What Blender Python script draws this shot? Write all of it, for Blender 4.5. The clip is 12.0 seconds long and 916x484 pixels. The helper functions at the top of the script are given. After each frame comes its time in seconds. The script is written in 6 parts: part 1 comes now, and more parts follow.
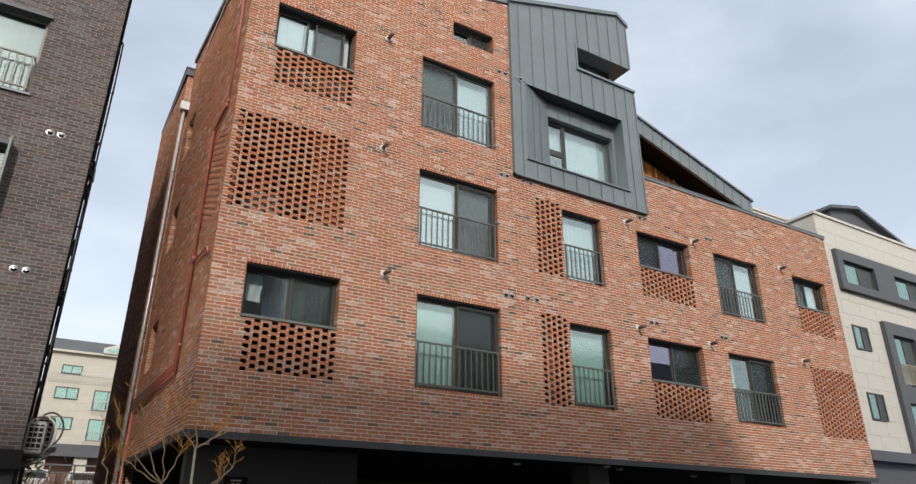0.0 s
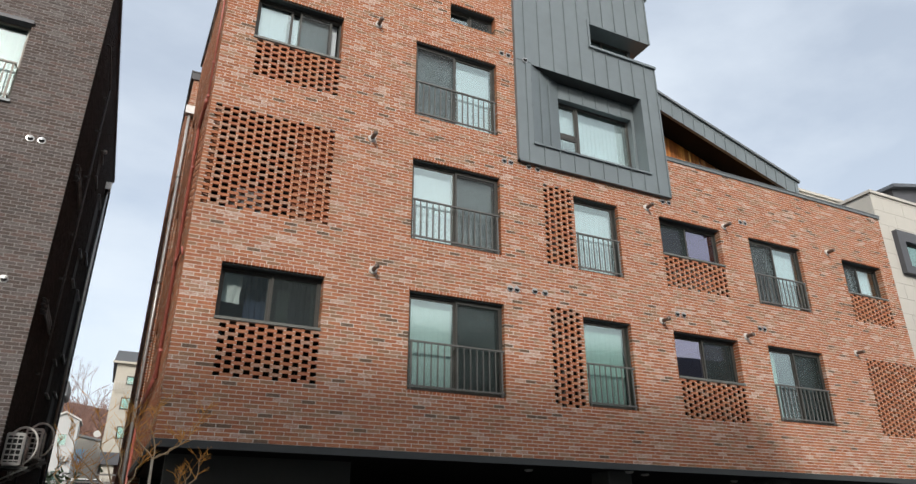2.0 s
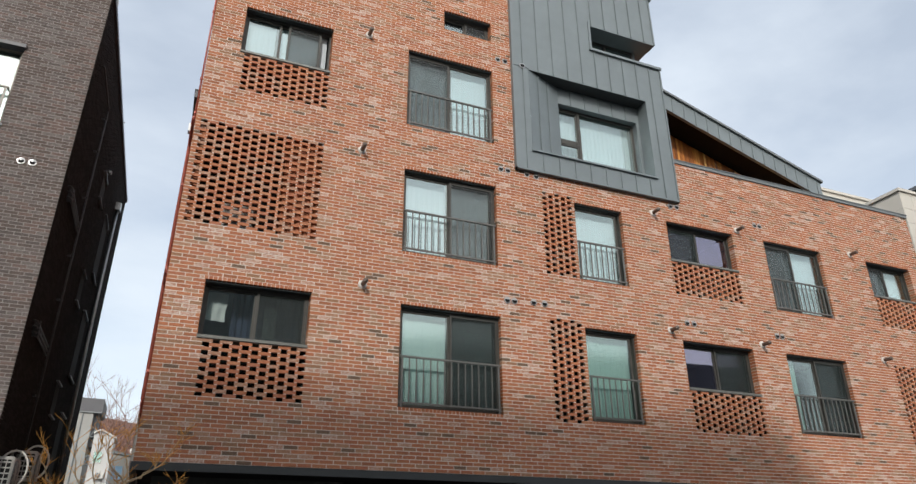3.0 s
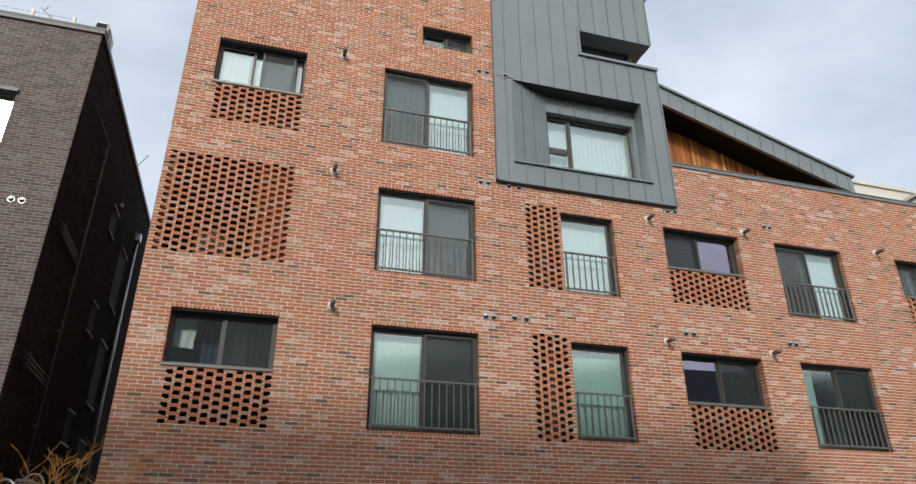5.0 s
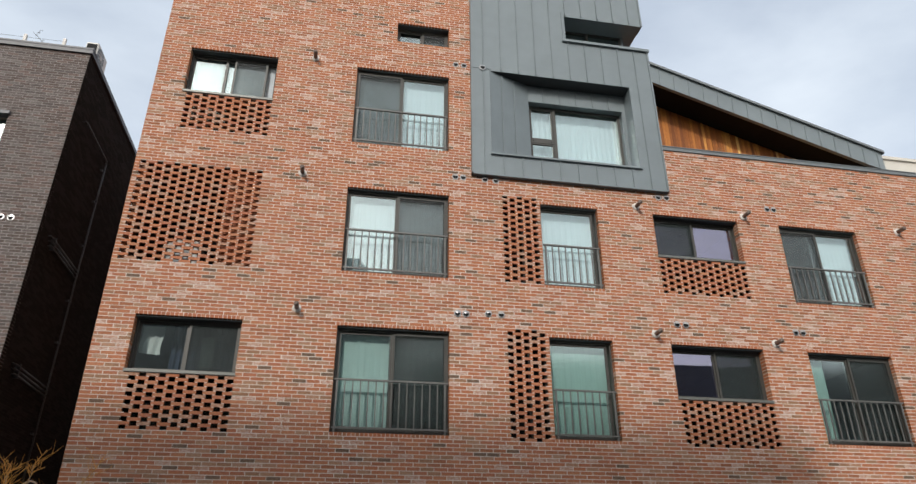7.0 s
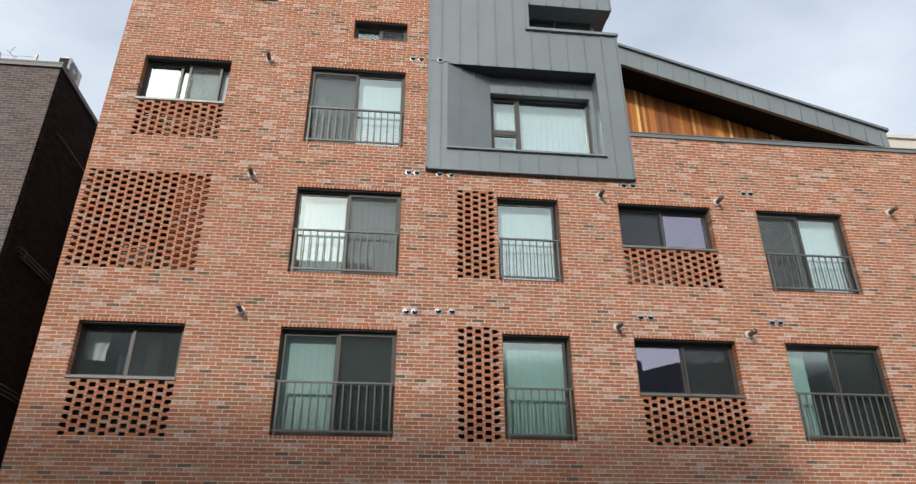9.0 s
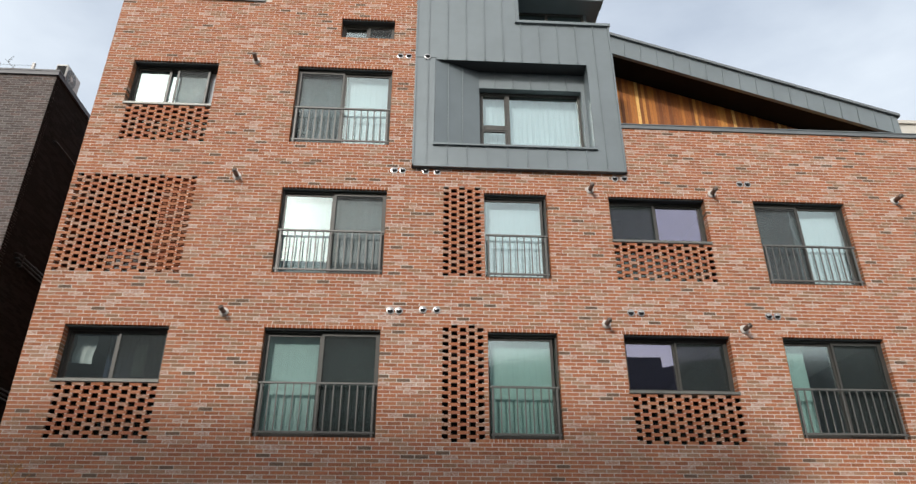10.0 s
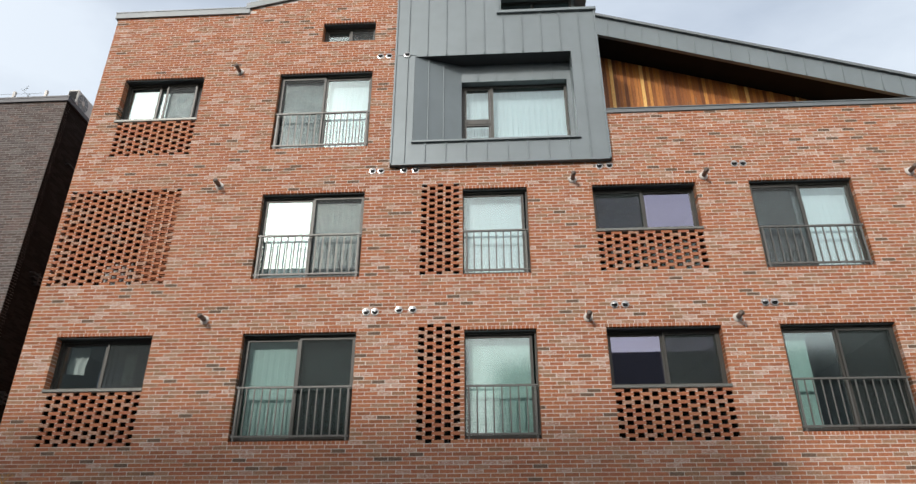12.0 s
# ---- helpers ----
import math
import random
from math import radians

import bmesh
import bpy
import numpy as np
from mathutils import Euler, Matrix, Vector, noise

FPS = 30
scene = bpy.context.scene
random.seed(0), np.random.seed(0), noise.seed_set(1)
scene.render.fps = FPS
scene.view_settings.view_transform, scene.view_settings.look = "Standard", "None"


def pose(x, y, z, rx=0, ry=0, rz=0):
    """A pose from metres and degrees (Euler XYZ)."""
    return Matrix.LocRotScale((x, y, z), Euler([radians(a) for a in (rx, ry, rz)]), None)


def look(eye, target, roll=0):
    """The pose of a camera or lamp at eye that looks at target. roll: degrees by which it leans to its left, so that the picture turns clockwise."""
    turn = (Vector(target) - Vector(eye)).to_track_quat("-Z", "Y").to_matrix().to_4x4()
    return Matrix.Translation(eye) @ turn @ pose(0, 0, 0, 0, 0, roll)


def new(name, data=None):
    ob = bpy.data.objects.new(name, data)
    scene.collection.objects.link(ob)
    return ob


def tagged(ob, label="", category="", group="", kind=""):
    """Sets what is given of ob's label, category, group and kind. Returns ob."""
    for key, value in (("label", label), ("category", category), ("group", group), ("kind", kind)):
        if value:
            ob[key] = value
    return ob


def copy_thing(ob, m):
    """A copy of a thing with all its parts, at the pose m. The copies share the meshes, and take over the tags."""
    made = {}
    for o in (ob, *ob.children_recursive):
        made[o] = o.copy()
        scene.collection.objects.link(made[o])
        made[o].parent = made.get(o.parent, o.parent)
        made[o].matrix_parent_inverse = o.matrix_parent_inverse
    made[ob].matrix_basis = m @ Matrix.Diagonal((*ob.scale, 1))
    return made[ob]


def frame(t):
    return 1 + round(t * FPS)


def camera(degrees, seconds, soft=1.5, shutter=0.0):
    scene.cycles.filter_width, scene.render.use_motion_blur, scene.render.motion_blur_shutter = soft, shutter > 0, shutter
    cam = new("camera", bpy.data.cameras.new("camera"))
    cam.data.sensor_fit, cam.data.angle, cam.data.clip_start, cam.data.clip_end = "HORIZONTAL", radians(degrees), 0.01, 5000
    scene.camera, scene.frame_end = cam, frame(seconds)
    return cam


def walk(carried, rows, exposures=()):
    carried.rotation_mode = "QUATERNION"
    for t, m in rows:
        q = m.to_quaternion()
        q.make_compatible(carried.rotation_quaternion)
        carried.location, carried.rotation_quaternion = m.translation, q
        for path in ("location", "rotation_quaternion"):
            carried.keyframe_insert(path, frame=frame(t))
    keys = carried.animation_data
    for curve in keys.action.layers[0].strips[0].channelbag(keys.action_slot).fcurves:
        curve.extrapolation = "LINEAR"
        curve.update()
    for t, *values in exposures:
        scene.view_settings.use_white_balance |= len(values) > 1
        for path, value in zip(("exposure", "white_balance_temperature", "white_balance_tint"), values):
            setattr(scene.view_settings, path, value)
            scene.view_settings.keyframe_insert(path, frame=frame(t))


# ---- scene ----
cam = camera(67.3, 12.0, soft=1.4)
PATH = [
    (0, (-0.601, 0.116, 1.491), (0.348, 1.693, 2.274), 0.1),
    (0.5, (-0.268, 0.19, 1.507), (0.646, 1.788, 2.288), 0.1),
    (1, (0.128, 0.229, 1.531), (1.012, 1.845, 2.31), 0.1),
    (1.5, (0.551, 0.273, 1.544), (1.386, 1.912, 2.331), -0.1),
    (2, (0.996, 0.333, 1.628), (1.789, 1.989, 2.422), -0.0),
    (2.5, (1.436, 0.342, 1.714), (2.182, 2.012, 2.524), -0.1),
    (4.5, (3.144, 0.058, 1.894), (3.705, 1.78, 2.745), -0.2),
    (5, (3.613, -0.059, 1.915), (4.125, 1.671, 2.777), -0.2),
    (5.5, (4.077, -0.114, 1.92), (4.538, 1.629, 2.786), -0.2),
    (6, (4.545, -0.1, 1.913), (4.968, 1.65, 2.784), -0.2),
    (6.5, (5.034, -0.14, 1.905), (5.401, 1.621, 2.779), -0.2),
    (7, (5.493, -0.114, 1.881), (5.819, 1.653, 2.759), -0.1),
    (9, (7.398, 0.011, 1.892), (7.585, 1.792, 2.781), -0.1),
    (9.5, (7.801, 0.052, 1.897), (7.948, 1.837, 2.786), 0.0),
    (10, (8.234, 0.12, 1.934), (8.338, 1.909, 2.822), -0.0),
    (10.5, (8.693, 0.138, 1.929), (8.755, 1.929, 2.818), -0.1),
    (11, (9.127, 0.217, 1.9), (9.132, 2.009, 2.788), -0.1),
    (11.5, (9.545, 0.294, 1.941), (9.494, 2.086, 2.83), -0.1),
    (12, (9.983, 0.35, 1.968), (9.883, 2.138, 2.859), 0.0),
]
walk(cam, [(t, look(eye, target, roll)) for t, eye, target, roll in PATH])

# ---- light ----
SUN_WAY = Vector((0.43, 1.0, -0.62)).normalized()
world = bpy.data.worlds.new("sky")
scene.world = world
world.use_nodes = True
wn, wl = world.node_tree.nodes, world.node_tree.links
sky = wn.new("ShaderNodeTexSky")
sky.sky_type, sky.sun_disc = "NISHITA", False
sky.sun_elevation, sky.sun_rotation = radians(29.7), radians(203.3)
sky.air_density, sky.dust_density, sky.ozone_density = 1.0, 2.0, 1.5
coord = wn.new("ShaderNodeTexCoord")
stretch = wn.new("ShaderNodeMapping")
stretch.inputs["Scale"].default_value = (1.2, 2.0, 3.4)
stretch.inputs["Rotation"].default_value = (0.2, 0.35, 0.5)
cloud = wn.new("ShaderNodeTexNoise")
cloud.inputs["Scale"].default_value, cloud.inputs["Detail"].default_value, cloud.inputs["Roughness"].default_value = 1.5, 7.0, 0.52
cloud_ramp = wn.new("ShaderNodeValToRGB")
cloud_ramp.color_ramp.elements[0].position, cloud_ramp.color_ramp.elements[0].color = 0.36, (0.5, 0.5, 0.5, 1)
cloud_ramp.color_ramp.elements[1].position, cloud_ramp.color_ramp.elements[1].color = 0.68, (0.88, 0.88, 0.88, 1)
veil = wn.new("ShaderNodeMix")
veil.data_type = "RGBA"
# thin cloud, brighter round the sun
glow = wn.new("ShaderNodeMix")
glow.data_type = "RGBA"
glow.inputs["A"].default_value, glow.inputs["B"].default_value = (6.45, 7.0, 7.55, 1), (11.9, 11.65, 11.3, 1)
towards = wn.new("ShaderNodeVectorMath")
towards.operation, towards.inputs[1].default_value = "DOT_PRODUCT", -SUN_WAY
near_sun = wn.new("ShaderNodeMapRange")
near_sun.interpolation_type = "SMOOTHSTEP"
near_sun.inputs["From Min"].default_value, near_sun.inputs["From Max"].default_value = -0.15, 1.0
wl.new(coord.outputs["Generated"], towards.inputs[0])
wl.new(towards.outputs["Value"], near_sun.inputs["Value"])
wl.new(near_sun.outputs["Result"], glow.inputs["Factor"])
# bright haze close round the sun
halo = wn.new("ShaderNodeMix")
halo.data_type = "RGBA"
halo.inputs["B"].default_value = (27.0, 26.6, 26.0, 1)
close_sun = wn.new("ShaderNodeMapRange")
close_sun.interpolation_type = "SMOOTHSTEP"
close_sun.inputs["From Min"].default_value, close_sun.inputs["From Max"].default_value = 0.968, 0.998
wl.new(towards.outputs["Value"], close_sun.inputs["Value"])
wl.new(close_sun.outputs["Result"], halo.inputs["Factor"])
wl.new(glow.outputs["Result"], halo.inputs["A"])
wl.new(halo.outputs["Result"], veil.inputs["B"])
# whiter towards the horizon, bluer overhead
split = wn.new("ShaderNodeSeparateXYZ")
height = wn.new("ShaderNodeMapRange")
height.inputs["From Min"].default_value, height.inputs["From Max"].default_value = 0.32, 0.74
tint = wn.new("ShaderNodeMix")
tint.data_type = "RGBA"
tint.inputs["A"].default_value, tint.inputs["B"].default_value = (1.1, 1.09, 1.07, 1), (0.9, 0.925, 0.97, 1)
tinted = wn.new("ShaderNodeMix")
tinted.data_type, tinted.blend_type = "RGBA", "MULTIPLY"
tinted.inputs["Factor"].default_value = 1.0
wl.new(coord.outputs["Generated"], split.inputs["Vector"])
wl.new(split.outputs["Z"], height.inputs["Value"])
wl.new(height.outputs["Result"], tint.inputs["Factor"])
wl.new(veil.outputs["Result"], tinted.inputs["A"])
wl.new(tint.outputs["Result"], tinted.inputs["B"])
wl.new(coord.outputs["Generated"], stretch.inputs["Vector"])
wl.new(stretch.outputs["Vector"], cloud.inputs["Vector"])
wl.new(cloud.outputs["Fac"], cloud_ramp.inputs["Fac"])
wl.new(cloud_ramp.outputs["Color"], veil.inputs["Factor"])
wl.new(sky.outputs["Color"], veil.inputs["A"])
wl.new(tinted.outputs["Result"], wn["Background"].inputs["Color"])
wn["Background"].inputs["Strength"].default_value = 0.139

sun = new("sun", bpy.data.lights.new("sun", "SUN"))
sun.data.energy, sun.data.angle, sun.data.color = 2.36, radians(3.0), (1.0, 0.97, 0.91)
sun.matrix_world = look(-40 * SUN_WAY, (0, 0, 0))
scene.view_settings.exposure = 0.0

# ---- materials ----


def material(name, colour, rough=0.6, metal=0.0, noise_scale=6.0, vary=0.15, bump=0.0, bump_scale=60.0, spec=0.5):
    """Paint, metal or stone with blotches at one scale and fine relief at another."""
    m = bpy.data.materials.new(name)
    m.use_nodes = True
    n, l = m.node_tree.nodes, m.node_tree.links
    b = n["Principled BSDF"]
    b.inputs["Roughness"].default_value, b.inputs["Metallic"].default_value = rough, metal
    b.inputs["Specular IOR Level"].default_value = spec
    tc = n.new("ShaderNodeTexCoord")
    big = n.new("ShaderNodeTexNoise")
    big.inputs["Scale"].default_value, big.inputs["Detail"].default_value, big.inputs["Roughness"].default_value = noise_scale, 6.0, 0.6
    l.new(tc.outputs["Object"], big.inputs["Vector"])
    ramp = n.new("ShaderNodeValToRGB")
    ramp.color_ramp.elements[0].position, ramp.color_ramp.elements[1].position = 0.25, 0.75
    ramp.color_ramp.elements[0].color = (*[c * (1 - vary) for c in colour], 1)
    ramp.color_ramp.elements[1].color = (*[min(1, c * (1 + vary)) for c in colour], 1)
    l.new(big.outputs["Fac"], ramp.inputs["Fac"])
    l.new(ramp.outputs["Color"], b.inputs["Base Color"])
    fine = n.new("ShaderNodeTexNoise")
    fine.inputs["Scale"].default_value, fine.inputs["Detail"].default_value = bump_scale, 4.0
    l.new(tc.outputs["Object"], fine.inputs["Vector"])
    span = n.new("ShaderNodeMapRange")
    span.inputs["To Min"].default_value, span.inputs["To Max"].default_value = max(0.02, rough - 0.1), min(1, rough + 0.1)
    l.new(fine.outputs["Fac"], span.inputs["Value"])
    l.new(span.outputs["Result"], b.inputs["Roughness"])
    if bump:
        bp = n.new("ShaderNodeBump")
        bp.inputs["Strength"].default_value, bp.inputs["Distance"].default_value = bump, 0.004
        l.new(fine.outputs["Fac"], bp.inputs["Height"])
        l.new(bp.outputs["Normal"], b.inputs["Normal"])
    return m


def brick_material(name, tones, single, rough=0.95, spec=0.08):
    """Fired brick: one tone for each brick, with its own burnt or pale blotches, and sandy relief. tones: (from, colour, blotch colour, how much).
    single: bricks that are objects of their own."""
    m = bpy.data.materials.new(name)
    m.use_nodes = True
    n, l = m.node_tree.nodes, m.node_tree.links
    b = n["Principled BSDF"]
    b.inputs["Roughness"].default_value, b.inputs["Specular IOR Level"].default_value = rough, spec
    pick = n.new("ShaderNodeObjectInfo") if single else n.new("ShaderNodeNewGeometry")
    value = pick.outputs["Random"] if single else pick.outputs["Random Per Island"]
    ramp = n.new("ShaderNodeValToRGB")
    ramp.color_ramp.interpolation = "CONSTANT"
    blotch = n.new("ShaderNodeValToRGB")
    blotch.color_ramp.interpolation = "CONSTANT"
    for k, (at, colour, other, much) in enumerate(tones):
        for node, shade in ((ramp, (*colour, 1)), (blotch, (*other, much))):
            e = node.color_ramp.elements[k] if k < 2 else node.color_ramp.elements.new(at)
            e.position, e.color = at, shade
    l.new(value, ramp.inputs["Fac"])
    l.new(value, blotch.inputs["Fac"])
    geo = n.new("ShaderNodeNewGeometry")
    streak = n.new("ShaderNodeTexNoise")
    streak.inputs["Scale"].default_value, streak.inputs["Detail"].default_value, streak.inputs["Roughness"].default_value = 42.0, 7.0, 0.78
    l.new(geo.outputs["Position"], streak.inputs["Vector"])
    shade = n.new("ShaderNodeMapRange")
    shade.inputs["From Min"].default_value, shade.inputs["From Max"].default_value = 0.3, 0.7
    shade.inputs["To Min"].default_value, shade.inputs["To Max"].default_value = 0.6, 1.34
    l.new(streak.outputs["Fac"], shade.inputs["Value"])
    mul = n.new("ShaderNodeVectorMath")
    mul.operation = "SCALE"
    l.new(ramp.outputs["Color"], mul.inputs[0])
    l.new(shade.outputs["Result"], mul.inputs["Scale"])
    lime = n.new("ShaderNodeTexNoise")
    lime.inputs["Scale"].default_value, lime.inputs["Detail"].default_value, lime.inputs["Roughness"].default_value = 22.0, 6.0, 0.75
    flat = n.new("ShaderNodeMapping")
    flat.inputs["Scale"].default_value = (1.0, 1.0, 2.0)
    l.new(geo.outputs["Position"], flat.inputs["Vector"])
    l.new(flat.outputs["Vector"], lime.inputs["Vector"])
    lime_span = n.new("ShaderNodeMapRange")
    lime_span.inputs["From Min"].default_value, lime_span.inputs["From Max"].default_value = 0.42, 0.6
    l.new(blotch.outputs["Alpha"], lime_span.inputs["To Max"])
    l.new(lime.outputs["Fac"], lime_span.inputs["Value"])
    mix = n.new("ShaderNodeMix")
    mix.data_type = "RGBA"
    l.new(blotch.outputs["Color"], mix.inputs["B"])
    l.new(lime_span.outputs["Result"], mix.inputs["Factor"])
    l.new(mul.outputs["Vector"], mix.inputs["A"])
    l.new(mix.outputs["Result"], b.inputs["Base Color"])
    fine = n.new("ShaderNodeTexNoise")
    fine.inputs["Scale"].default_value, fine.inputs["Detail"].default_value = 140.0, 3.0
    l.new(geo.outputs["Position"], fine.inputs["Vector"])
    bp = n.new("ShaderNodeBump")
    bp.inputs["Strength"].default_value, bp.inputs["Distance"].default_value = 0.5, 0.003
    l.new(fine.outputs["Fac"], bp.inputs["Height"])
    l.new(bp.outputs["Normal"], b.inputs["Normal"])
    return m


def glass_material(name, tint, gloss_tint=(1, 1, 1), mirror=0.09, rough=0.015):
    """Glazing: clear with a tint, and a mirror that grows with the slant."""
    m = bpy.data.materials.new(name)
    m.use_nodes = True
    n, l = m.node_tree.nodes, m.node_tree.links
    n.remove(n["Principled BSDF"])
    clear, gloss, mix, slant = (n.new("ShaderNodeBsdfTransparent"), n.new("ShaderNodeBsdfGlossy"), n.new("ShaderNodeMixShader"), n.new("ShaderNodeLayerWeight"))
    power, span = n.new("ShaderNodeMath"), n.new("ShaderNodeMapRange")
    power.operation, power.inputs[1].default_value = "POWER", 4.0
    span.inputs["To Min"].default_value, span.inputs["To Max"].default_value = mirror, 1.0
    clear.inputs["Color"].default_value = (*tint, 1)
    gloss.inputs["Color"].default_value, gloss.inputs["Roughness"].default_value = (*gloss_tint, 1), rough
    l.new(slant.outputs["Facing"], power.inputs[0])
    l.new(power.outputs["Value"], span.inputs["Value"])
    l.new(span.outputs["Result"], mix.inputs["Fac"])
    l.new(clear.outputs["BSDF"], mix.inputs[1])
    l.new(gloss.outputs["BSDF"], mix.inputs[2])
    l.new(mix.outputs["Shader"], n["Material Output"].inputs["Surface"])
    return m


def net_material(name, colour, cover):
    """Insect netting: a dark weave that covers a share of the view."""
    m = bpy.data.materials.new(name)
    m.use_nodes = True
    n, l = m.node_tree.nodes, m.node_tree.links
    b = n["Principled BSDF"]
    b.inputs["Base Color"].default_value, b.inputs["Roughness"].default_value = (*colour, 1), 0.7
    tc = n.new("ShaderNodeTexCoord")
    wave = n.new("ShaderNodeTexNoise")
    wave.inputs["Scale"].default_value, wave.inputs["Detail"].default_value, wave.inputs["Distortion"].default_value = 3.0, 2.0, 1.5
    l.new(tc.outputs["Object"], wave.inputs["Vector"])
    span = n.new("ShaderNodeMapRange")
    span.inputs["From Min"].default_value, span.inputs["From Max"].default_value = 0.3, 0.7
    span.inputs["To Min"].default_value, span.inputs["To Max"].default_value = cover - 0.025, cover + 0.025
    l.new(wave.outputs["Fac"], span.inputs["Value"])
    l.new(span.outputs["Result"], b.inputs["Alpha"])
    return m


LIME, ASH, TAN = (0.62, 0.5, 0.43), (0.09, 0.07, 0.055), (0.4, 0.25, 0.16)
RED_TONES = [(0.0, (0.398, 0.151, 0.076), TAN, 0.2), (0.2, (0.356, 0.130, 0.065), LIME, 0.1), (0.40, (0.418, 0.169, 0.087), TAN, 0.25), (0.56, (0.334, 0.136, 0.072), ASH, 0.16),
             (0.68, (0.346, 0.184, 0.109), LIME, 0.2), (0.80, (0.314, 0.173, 0.103), ASH, 0.16), (0.89, (0.392, 0.194, 0.127), LIME, 0.85), (0.965, (0.19, 0.12, 0.08), ASH, 0.7)]
LINTEL_TONES = [(0.0, (0.40, 0.14, 0.07), TAN, 0.2), (0.35, (0.36, 0.12, 0.06), TAN, 0.2), (0.65, (0.42, 0.165, 0.085), LIME, 0.15), (0.9, (0.34, 0.145, 0.08), ASH, 0.2)]
SCREEN_TONES = [(0.0, (0.40, 0.145, 0.074), TAN, 0.3), (0.35, (0.36, 0.126, 0.064), LIME, 0.15), (0.6, (0.42, 0.175, 0.095), TAN, 0.3), (0.82, (0.34, 0.16, 0.09), LIME, 0.4)]
SOOT, SHADED_BLOTCH = (0.03, 0.025, 0.023), (0.012, 0.0105, 0.01)
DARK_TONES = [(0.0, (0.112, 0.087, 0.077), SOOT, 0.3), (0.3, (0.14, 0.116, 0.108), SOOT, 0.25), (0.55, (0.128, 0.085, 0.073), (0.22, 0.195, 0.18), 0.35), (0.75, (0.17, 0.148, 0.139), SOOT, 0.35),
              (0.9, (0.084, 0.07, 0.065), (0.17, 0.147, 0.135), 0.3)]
# the dark house's brick again, blackened for the side in shade
SHADED_TONES = [(0.0, (0.025, 0.0215, 0.02), SHADED_BLOTCH, 0.3), (0.4, (0.033, 0.0285, 0.027), SHADED_BLOTCH, 0.3), (0.8, (0.022, 0.0195, 0.0185), SHADED_BLOTCH, 0.3)]
M_BRICK = brick_material("red brick", RED_TONES, False)
M_LINTEL = brick_material("red lintel brick", LINTEL_TONES, False)
M_BRICK_ONE = brick_material("red brick, single", RED_TONES, True)
M_SCREEN = brick_material("red screen brick", SCREEN_TONES, True)
M_DARK_BRICK = brick_material("dark brick", DARK_TONES, False, rough=0.7, spec=0.12)
M_DARK_BRICK_ONE = brick_material("dark brick, single", DARK_TONES, True, rough=0.7, spec=0.12)
M_SHADED_BRICK = brick_material("dark brick, shaded side", SHADED_TONES, False, rough=0.9, spec=0.03)
M_MORTAR = material("mortar", (0.665, 0.615, 0.565), 0.95, noise_scale=3, vary=0.14, bump=0.6, bump_scale=120, spec=0.1)
M_DARK_MORTAR = material("grey mortar", (0.26, 0.242, 0.23), 0.9, noise_scale=3, vary=0.2, bump=0.6, bump_scale=120)
# its grey mortar, blackened likewise for the shaded side
M_SHADED_MORTAR = material("grey mortar, shaded side", (0.03, 0.027, 0.026), 0.95, noise_scale=3, vary=0.2, bump=0.6, bump_scale=120, spec=0.03)
M_ZINC = material("grey-blue sheet metal", (0.168, 0.196, 0.206), 0.46, 0.2, noise_scale=1.3, vary=0.1, bump=0.05, bump_scale=5)
M_CAP = material("grey coping metal", (0.15, 0.165, 0.17), 0.45, 0.2, noise_scale=2, vary=0.1)
M_FRAME = material("dark bronze frame", (0.06, 0.057, 0.05), 0.45, 0.2, noise_scale=4, vary=0.15)
M_RAIL = material("grey painted steel", (0.125, 0.12, 0.11), 0.45, 0.2, noise_scale=8, vary=0.15)
M_SILL = material("grey-green sill metal", (0.15, 0.15, 0.135), 0.45, 0.3, noise_scale=3, vary=0.12)
M_STEEL = material("stainless steel", (0.38, 0.38, 0.375), 0.3, 1.0, noise_scale=10, vary=0.1)
# pale base colour replaces the bright sheen of stainless steel
M_PALE_STEEL = material("steel, pale for its sheen", (0.62, 0.62, 0.61), 0.35, 0.35, noise_scale=8, vary=0.12)
M_PIPE = material("dark grey pipe", (0.03, 0.03, 0.031), 0.45, noise_scale=6, vary=0.2)
M_BLACK = material("black opening", (0.01, 0.01, 0.01), 0.9)
M_COLLAR = material("white sealant collar", (0.6, 0.57, 0.53), 0.6, noise_scale=20, vary=0.15)
M_FLUE = material("brownish flue pipe", (0.14, 0.108, 0.09), 0.4, 0.4, noise_scale=18, vary=0.3)
# darker than the rooms' paint, for light lost in their depth
M_ROOM = material("room walls darkened for depth", (0.2, 0.215, 0.215), 0.9, noise_scale=2, vary=0.08)
M_CURTAIN = material("white curtain", (0.5, 0.54, 0.565), 0.85, noise_scale=5, vary=0.05)
M_CURTAIN_GREY = material("grey sheer curtain", (0.19, 0.21, 0.2), 0.85, noise_scale=5, vary=0.1)
M_NIGHT = material("dark blue curtain", (0.04, 0.05, 0.085), 0.9, noise_scale=4, vary=0.3)
M_BEIGE = material("beige painted metal", (0.26, 0.235, 0.195), 0.5, noise_scale=4, vary=0.1)
M_BLIND = material("dark teal blind", (0.16, 0.21, 0.2), 0.85, noise_scale=4, vary=0.2)
M_CURTAIN_PALE = material("pale sea-green curtain", (0.44, 0.54, 0.5), 0.85, noise_scale=5, vary=0.08)
